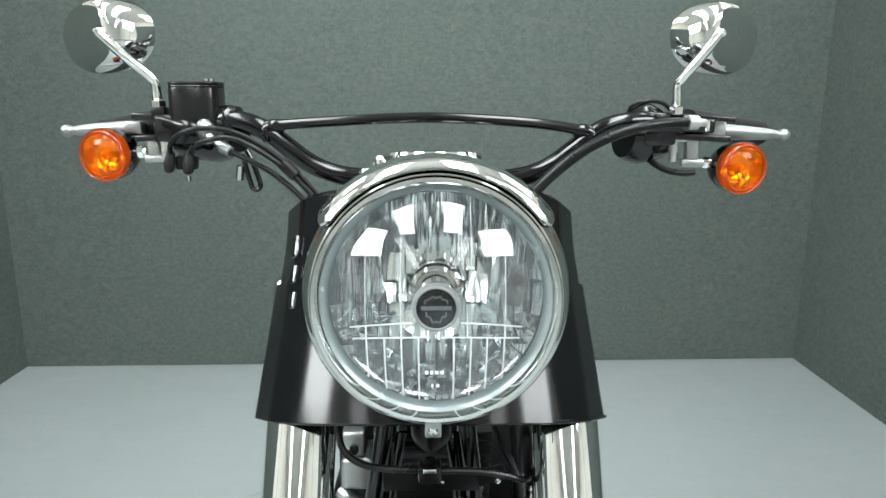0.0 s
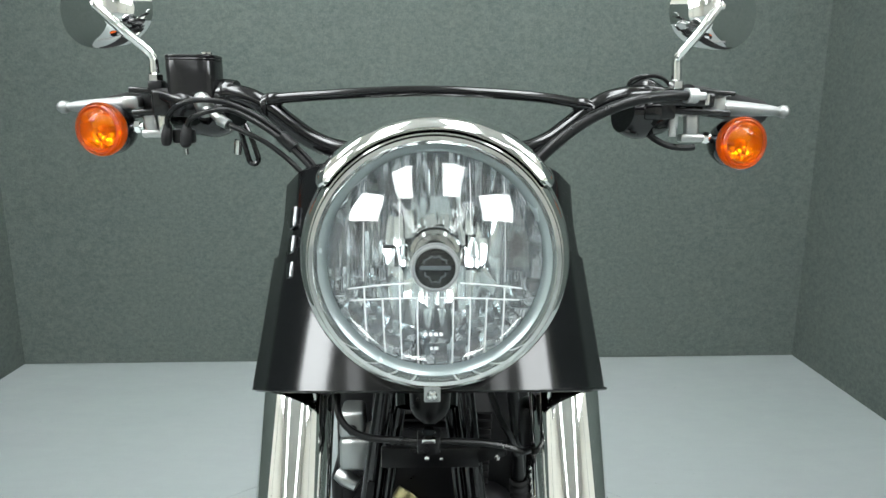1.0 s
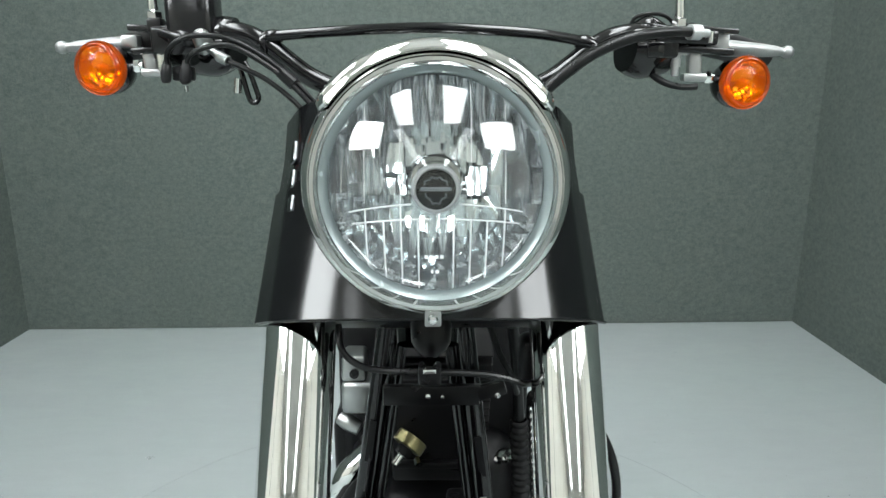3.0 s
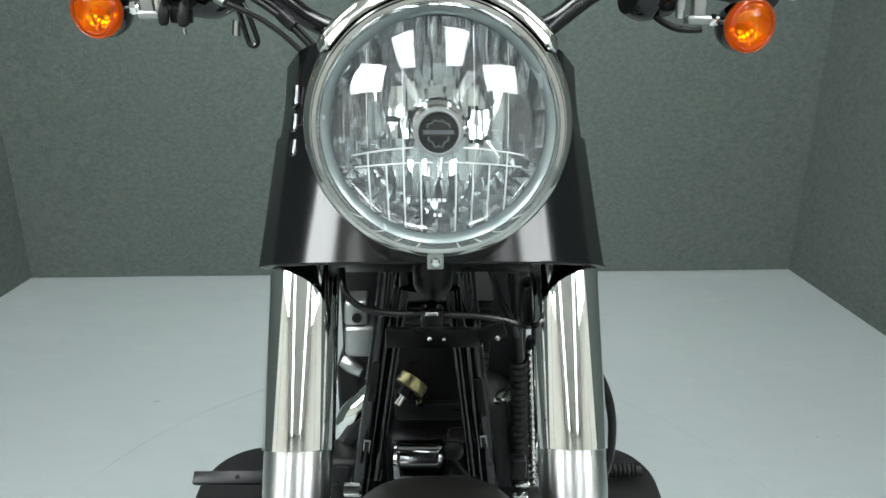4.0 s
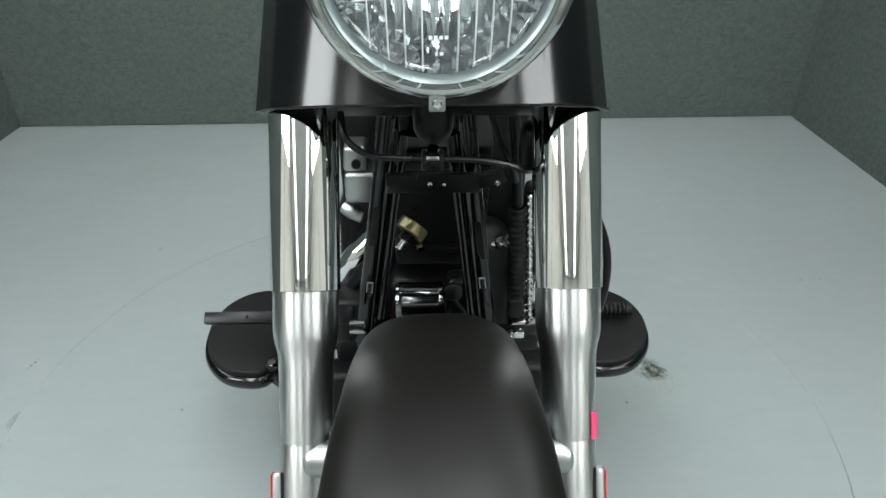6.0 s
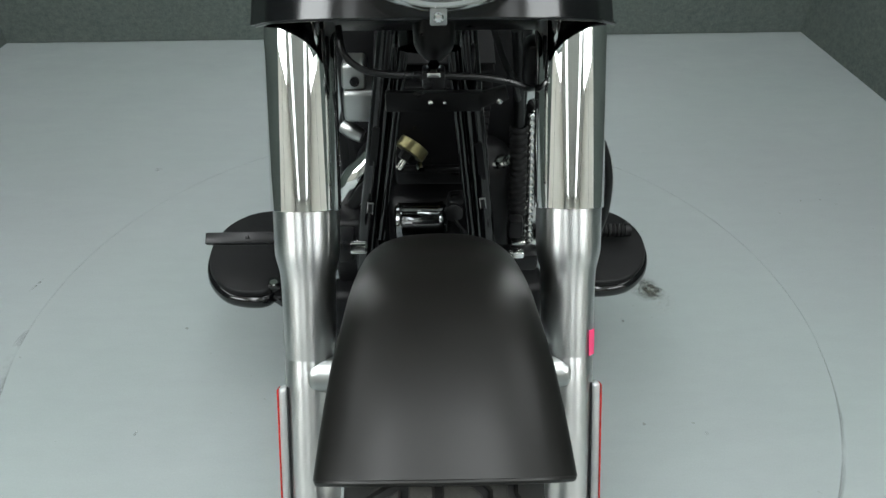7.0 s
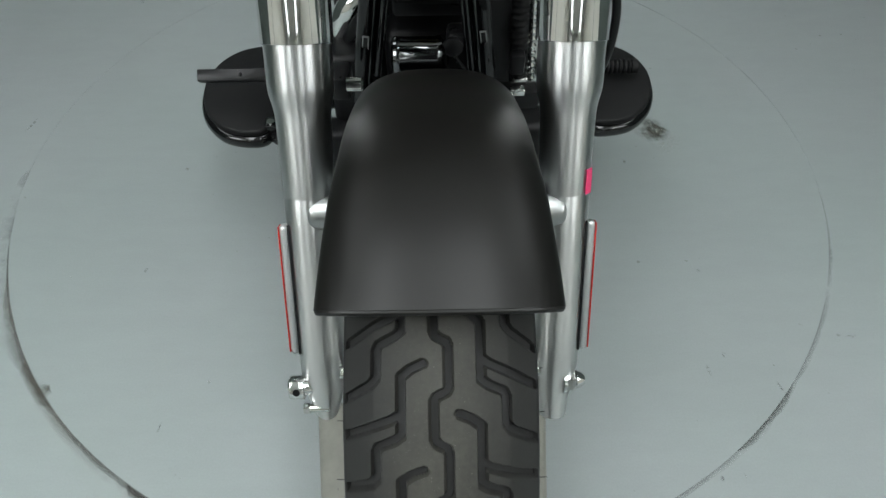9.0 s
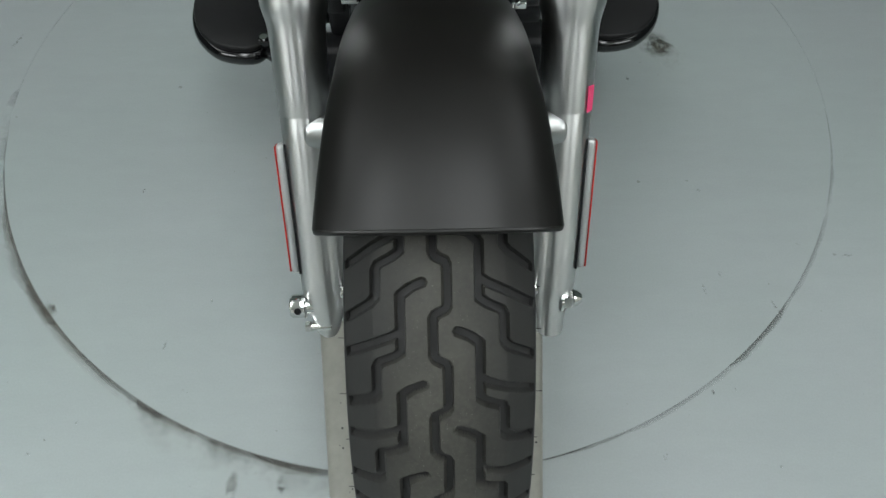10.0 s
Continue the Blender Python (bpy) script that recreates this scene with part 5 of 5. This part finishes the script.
    brass = part("pressure_switch", lathe([(0.0, -0.008), (0.0200, -0.008), (0.0215, -0.0065), (0.0215, 0.0065), (0.0205, 0.0080), (0.012, 0.009), (0.0, 0.009)], 36, m), BRASS, bike, "brass pressure switch")
    part("switch_nut", lathe([(0.0, -0.020), (0.0095, -0.020), (0.0105, -0.018), (0.0105, -0.008), (0.0, -0.008)], 6, m), BLACK_SATIN, brass)
    part("terminal", joined(lathe([(0.005, -0.034), (0.005, -0.020), (0.0, -0.020)], 12, m), lathe([(0.0, 0.0), (0.0048, 0.0), (0.0048, 0.010), (0.0, 0.010)], 6, frame_to((-0.0215, 0.738, 0.5195), (0.2, -0.9, -0.4)))), CHROME_WORN, brass)
    # corrugated hose and fittings on the other side
    rib, h = [], 0.0
    while h < 0.190:
        rib += [(0.0098, h), (0.0122, h + 0.0025), (0.0122, h + 0.0050), (0.0098, h + 0.0075)]
        h += 0.0092
    part("corrugated_hose", lathe(rib, 24, frame_to((0.1170, 0.722, 0.392), (-0.05, 0, 1))), RUBBER, bike, "black corrugated breather hose", 50)
    # ribbed chrome line, added only to give a row of glints
    rib, h = [], 0.0
    while h < 0.200:
        rib += [(0.0034, h), (0.0056, h + 0.0030), (0.0056, h + 0.0048), (0.0034, h + 0.0075)]
        h += 0.0105
    part("hose_glints", lathe(rib, 14, frame_to((0.1350, 0.722, 0.395), (-0.06, 0, 1))), CHROME, bike, "ribbed chrome line added to give glints beside hose", 50)
    part("hose_clip", block((0.022, 0.020, 0.010), Matrix.Translation((0.117, 0.712, 0.405)), 0.003), CHROME_WORN, bike)
    part("hose_neck", sweep([(0.107, 0.722, 0.585), (0.104, 0.715, 0.620), (0.100, 0.700, 0.665), (0.092, 0.690, 0.72)], [0.0075, 0.007, 0.007, 0.007], 14), CABLE, bike)
    part("control_wire", sweep([(0.062, 0.66, 0.735), (0.074, 0.655, 0.700), (0.088, 0.66, 0.672), (0.098, 0.68, 0.640)], 0.0038, 10), CABLE, bike)
    part("yoke_stop", joined(block((0.026, 0.03, 0.050), Matrix.Translation((0.103, 0.610, 0.715)), 0.008, 3)), BLACK_SATIN, bike)
    part("primary_case", joined(block((0.06, 0.30, 0.16), Matrix.Translation((0.150, 1.00, 0.33)), 0.03, 4), block((0.030, 0.05, 0.20), Matrix.Translation((0.150, 0.835, 0.46)), 0.01, 3)), CHROME_WORN, bike, "polished primary drive cover")
    for x, y, z, r in ((0.090, 0.775, 0.497, 0.0075), (0.100, 0.772, 0.500, 0.006), (0.138, 0.80, 0.53, 0.010), (0.140, 0.79, 0.44, 0.010), (0.132, 0.79, 0.40, 0.009)):
        part("fitting", joined(lathe([(0.0, 0.012), (r * 0.8, 0.011), (r, 0.006), (r, -0.02), (0.0, -0.02)], 8, frame_to((x, y, z), (-0.3, -0.9, 0.2)))), CHROME_WORN, bike, "bright metal fitting")
    part("side_bracket", joined(block((0.020, 0.020, 0.030), Matrix.Translation((0.110, 0.700, 0.44)), 0.004), block((0.06, 0.03, 0.03), Matrix.Translation((0.115, 0.70, 0.385)), 0.006)), BLACK_SATIN, bike)
    part("chrome_tab", block((0.020, 0.012, 0.009), Matrix.Translation((0.1060, 0.648, 0.4330)), 0.002), CHROME, bike)
    for x, y, z in ((-0.098, 0.620, 0.4680),):
        part("frame_bolt", joined(lathe([(0.0, 0.0), (0.0085, 0.0), (0.0085, 0.018), (0.0065, 0.020), (0.0, 0.020)], 20, frame_to((x - 0.010, y, z), (1, 0, 0), (0, 1, 0)))), CHROME, bike, "chrome frame bolt")
        part("bolt_lug", block((0.026, 0.04, 0.034), Matrix.Translation((-0.118, 0.640, 0.4580)), 0.006), BLACK_SATIN, bike)
    cleaner = part("air_cleaner", lathe([(0.0, 0.034), (0.030, 0.033), (0.042, 0.028), (0.048, 0.018), (0.050, 0.0), (0.046, -0.03)], 48, frame_to((-0.2220, 1.01, 0.752), (-1, -0.05, 0), (0, 1, 0))), CHROME, bike, "chrome air cleaner cover")
    part("engine_mount", joined(block((0.060, 0.12, 0.17), Matrix.Translation((-0.122, 0.800, 0.335)), 0.012, 3), block((0.075, 0.05, 0.12), Matrix.Translation((-0.135, 0.730, 0.250)), 0.012, 3)), BLACK_ENGINE, bike)
    part("lower_guard", block((0.080, 0.06, 0.12), Matrix.Translation((0.125, 0.735, 0.262)), 0.012, 3), BLACK_ENGINE, bike)
    part("intake", block((0.16, 0.07, 0.07), Matrix.Translation((-0.13, 1.01, 0.72)), 0.02, 3), BLACK_ENGINE, bike)


engine()


# floorboards and pedals -----------------------------------------------------------------
def floorboard(s, shift):
    half = [(0.246, 1.000), (0.296, 1.004), (0.335, 0.993), (0.366, 0.964), (0.384, 0.925), (0.391, 0.880), (0.385, 0.830), (0.368, 0.786), (0.336, 0.750), (0.298, 0.737), (0.268, 0.740), (0.250, 0.764)]
    tail, nose = 1.004, 0.737 + (0.018 if s < 0 else 0.034)
    half = [(x, tail - (tail - y) * (tail - nose) / (1.004 - 0.737)) for x, y in half]
    line = [p for p in spline([(s * x + shift, y, 0) for x, y in half], 5)]
    out = [(p.x, p.y) for p in line]
    if s < 0:
        out = out[::-1]
    board = part("floorboard", slab(out, 0.238, 0.260, 0.008), BLACK, bike, "black half-moon rider floorboard", 50)
    c = Vector((s * 0.30 + shift, 0.875))
    inner = [tuple(c + (Vector(p) - c) * 0.93) for p in out]
    pad = part("rubber_pad", slab(inner, 0.258, 0.270, 0.004), RUBBER, board, "black ribbed rubber pad", 50)
    for y in (0.80, 0.95):
        part("board_bracket", block((0.14, 0.035, 0.018), Matrix.Translation((s * 0.20, y, 0.240)), 0.005), BLACK_SATIN, bike)


floorboard(-1, -0.006)
floorboard(1, -0.014)
pedal = part("brake_pedal", joined(block((0.120, 0.019, 0.014), Matrix.Translation((-0.305, 0.809, 0.343)) @ pose(0, 0, 0, 42, 0, 0), 0.002), sweep([(-0.262, 0.815, 0.340), (-0.225, 0.83, 0.315), (-0.200, 0.85, 0.26), (-0.17, 0.88, 0.23)], 0.010, 14)), BLACK_SATIN, bike, "flat black brake pedal arm")
part("pedal_stud", lathe([(0.003, 0.0), (0.002, 0.002), (0.0, 0.0022)], 12, frame_to((-0.298, 0.8035, 0.3500), (0, -0.7, 0.7))), BLACK_SATIN, pedal)
hinge = part("board_hinge", joined(block((0.022, 0.026, 0.018), Matrix.Translation((-0.264, 0.786, 0.262)), 0.004), block((0.034, 0.040, 0.012), Matrix.Translation((-0.247, 0.776, 0.250)) @ pose(0, 0, 0, 0, 0, -38), 0.003)), BLACK, bike)
part("hinge_bolt", lathe([(0.0065, 0.0), (0.0065, 0.004), (0.0, 0.0045)], 16, Matrix.Translation((-0.264, 0.782, 0.2705))), CHROME_WORN, hinge)
peg, h = [(0.0, 0.0)], 0.0
while h < 0.056:
    peg += [(0.0095, h), (0.0125, h + 0.002), (0.0125, h + 0.0045), (0.0095, h + 0.0065)]
    h += 0.0075
part("shift_peg", lathe(peg + [(0.012, h), (0.012, h + 0.01), (0.0, h + 0.011)], 20, frame_to((0.272, 0.890, 0.292), (1, 0, 0), (0, 1, 0))), RUBBER, bike, "ribbed rubber shift peg")
part("shift_lever", sweep([(0.290, 0.892, 0.298), (0.262, 0.885, 0.30), (0.235, 0.86, 0.30), (0.20, 0.90, 0.28)], 0.007, 12), BLACK_SATIN, bike)
part("side_hose", sweep([(0.150, 0.640, 0.650), (0.176, 0.625, 0.632), (0.192, 0.618, 0.605), (0.202, 0.616, 0.570), (0.2055, 0.618, 0.530), (0.2035, 0.622, 0.495), (0.196, 0.628, 0.460), (0.185, 0.640, 0.43), (0.16, 0.66, 0.40)], 0.0052, 12), CABLE, bike, "black hose bowed out beside fork")


# wheel guide on the floor ------------------------------------------------------------
def guide_rail(s, back, front, wide):
    """A low rounded rail beside the tyre that closes in towards the front."""
    base = tagged(new("wheel_guide_rail"), "low cream-painted wheel guide rail scuffed with black specks, beside tyre", "rail", group="wheel guide rails")
    base.location = (*back, 0)
    a, b = Vector((*back, 0)), Vector((*front, 0))
    way = (b - a).normalized()
    m = frame_to((a + b) / 2 + Vector((-s * wide / 2, 0, 0.030)), (0, 0, 1), way)
    part("rail", block(((b - a).length, wide, 0.060), m, 0.014, 4), CHOCK, base)
    rng = random.Random(50 + s)
    for k in range(9):
        spot = m @ Matrix.Translation((rng.uniform(-0.05, 0.13), rng.uniform(-0.3, 0.3) * wide, 0.0300))
        size = rng.uniform(0.0007, 0.0016)
        part("scuff", lathe([(size, 0.0), (size * 0.8, 0.0005), (0.0001, 0.0006)], 7, spot), RUBBER, base, "tiny black rubber speck")


guide_rail(-1, (-0.1835, 0.40), (-0.1395, 0.06), 0.056)
guide_rail(1, (0.1600, 0.40), (0.1265, 0.06), 0.050)


# dirt and marks on the floor ----------------------------------------------------------
def blot(name, x, y, wide, long, turn, material, label, seed, z=0.0008):
    """A thin crust with a ragged outline."""
    rng = random.Random(seed)
    n, rings = 26, 3
    m = Matrix.Translation((x, y, 0)) @ pose(0, 0, 0, 0, 0, turn)
    ragged = [rng.uniform(0.55, 1.15) for _ in range(n)]
    ragged = [(ragged[k - 1] + 2 * ragged[k] + ragged[(k + 1) % n]) / 4 for k in range(n)]
    pts = []
    for f, h in ((1.0, 0.0002), (0.75, z), (0.35, z * 1.2)):
        for k in range(n):
            a = 2 * math.pi * k / n
            pts.append(tuple(m @ Vector((wide * f * ragged[k] * math.cos(a), long * f * ragged[k] * math.sin(a), h))))
    faces = grid_faces(rings, n, False, True) + [[2 * n + k for k in range(n)]]
    return tagged(new(name, mesh(name, (pts, faces), material, 60)), label, "stain", kind="stuff")


GRIME = soil("brown_grime", (0.11, 0.105, 0.085), 0.50, 30, 0.75)
SMUT = soil("dark_smut", (0.14, 0.148, 0.145), 0.40, 150)
MARKS = ((-0.636, 0.454, 0.012, 0.028, 35), (-0.600, 0.222, 0.004, 0.009, -40), (-0.298, 0.170, 0.014, 0.030, -10), (-0.227, 0.170, 0.010, 0.018, 20),
         (0.476, 0.499, 0.004, 0.011, 20), (0.442, 0.473, 0.003, 0.018, 12), (0.477, 0.674, 0.007, 0.006, 0), (-0.534, 0.696, 0.003, 0.010, -25), (-0.374, 0.466, 0.003, 0.010, -20),
         (-0.435, 0.389, 0.002, 0.016, -15), (0.550, 0.439, 0.002, 0.022, 20), (0.415, 0.292, 0.004, 0.006, 0), (0.449, 0.296, 0.003, 0.006, 15), (0.700, 0.530, 0.016, 0.003, 12),
         (0.324, 0.198, 0.003, 0.010, -30), (-0.893, 1.101, 0.004, 0.040, -18), (0.396, 0.961, 0.004, 0.014, -6), (-0.774, 1.599, 0.016, 0.012, 10))
for k, (x, y, w, l, a) in enumerate(MARKS):
    big = w * l > 2e-4
    blot("floor_stain", x, y, w, l, a, GRIME if big else SMUT, "brown grime patch on painted floor" if big else "small dark scuff mark on painted floor", 40 + k)

OIL = soil("olive_oil_stain", (0.055, 0.058, 0.042), 0.62, 60, 0.9)
CRUMB = soil("pale_crumbs", (0.55, 0.55, 0.50), 0.20, 260, 0.9)
for x, y, w, l, a, mat, text, seed in ((0.480, 1.052, 0.030, 0.052, 35, OIL, "dark olive oil stain on painted floor", 71), (0.474, 1.062, 0.048, 0.056, 20, GRIME, "brown grime round an oil stain", 72),
                                       (0.490, 1.030, 0.040, 0.066, 28, CRUMB, "pale crumbs of dried dirt on floor", 73)):
    blot("floor_stain", x, y, w, l, a, mat, text, seed, 0.0006 + 0.0003 * (seed == 71) + 0.0005 * (seed == 73))

rng = random.Random(21)
for k in range(16):
    x, y = rng.uniform(0.20, 0.78) * rng.choice((-1, 1)), rng.uniform(0.10, 1.25)
    size = rng.uniform(0.0014, 0.0032)
    blot("floor_speck", x, y, size, size * rng.uniform(1.0, 2.4), rng.uniform(0, 180), CRUMB if k % 2 else SMUT, "tiny pale crumb on painted floor" if k % 2 else "tiny dark chip on painted floor", 90 + k)


def ring_grime(a0, a1, inner, outer, material, seed):
    """Dirt gathered along the turntable's gap, its width uneven."""
    rng = random.Random(seed)
    n = max(8, int((a1 - a0) * 1.2))
    edge = [rng.uniform(0.35, 1.0) for _ in range(n + 1)]
    edge = [sum(edge[max(0, k - 1):k + 2]) / len(edge[max(0, k - 1):k + 2]) for k in range(n + 1)]
    pts = []
    for row in range(3):
        for k in range(n + 1):
            a = radians(a0 + (a1 - a0) * k / n)
            fade = min(1.0, 4 * k / n, 4 * (n - k) / n)
            r = TR + 0.0092 + inner + (outer - inner) * edge[k] * fade * row / 2
            pts.append((TX + r * math.cos(a), TY + r * math.sin(a), 0.0004 if row != 1 else 0.0008))
    return tagged(new("gap_grime", mesh("gap_grime", (pts, grid_faces(3, n + 1)), material, 60)), "brown grime along the turntable's edge", "stain", kind="stuff")


ring_grime(190, 292, -0.0110, 0.0010, soil("gap_dust", (0.120, 0.122, 0.114), 0.85, 9, 0.48, 0.010), 5)
ring_grime(280, 352, -0.0100, 0.0010, soil("thin_gap_dust", (0.140, 0.148, 0.144), 0.85, 9, 0.36, 0.010), 15)
ring_grime(200, 268, -0.010, 0.030, soil("rust_dust", (0.120, 0.108, 0.084), 0.62, 11, 0.55, 0.016), 6)
ring_grime(216, 224, -0.010, 0.024, soil("packed_grime", (0.085, 0.080, 0.062), 0.75, 30, 0.9, 0.015), 8)
ring_grime(238, 242, -0.010, 0.008, soil("dark_gap_grime", (0.070, 0.070, 0.064), 0.85, 30, 0.9, 0.014), 12)
ring_grime(252, 270, -0.010, 0.006, soil("black_gap_grime", (0.080, 0.080, 0.075), 0.80, 22, 0.85, 0.012), 13)
ring_grime(306, 318, -0.010, 0.006, soil("grey_gap_grime", (0.100, 0.103, 0.100), 0.80, 22, 0.4, 0.012), 17)
ring_grime(180, 222, -0.010, 0.045, soil("side_smear", (0.16, 0.165, 0.158), 0.40, 12, 0.45, 0.024), 19)
ring_grime(236, 268, -0.008, 0.075, soil("thin_grime", (0.165, 0.160, 0.148), 0.40, 20, 0.42, 0.048), 9)
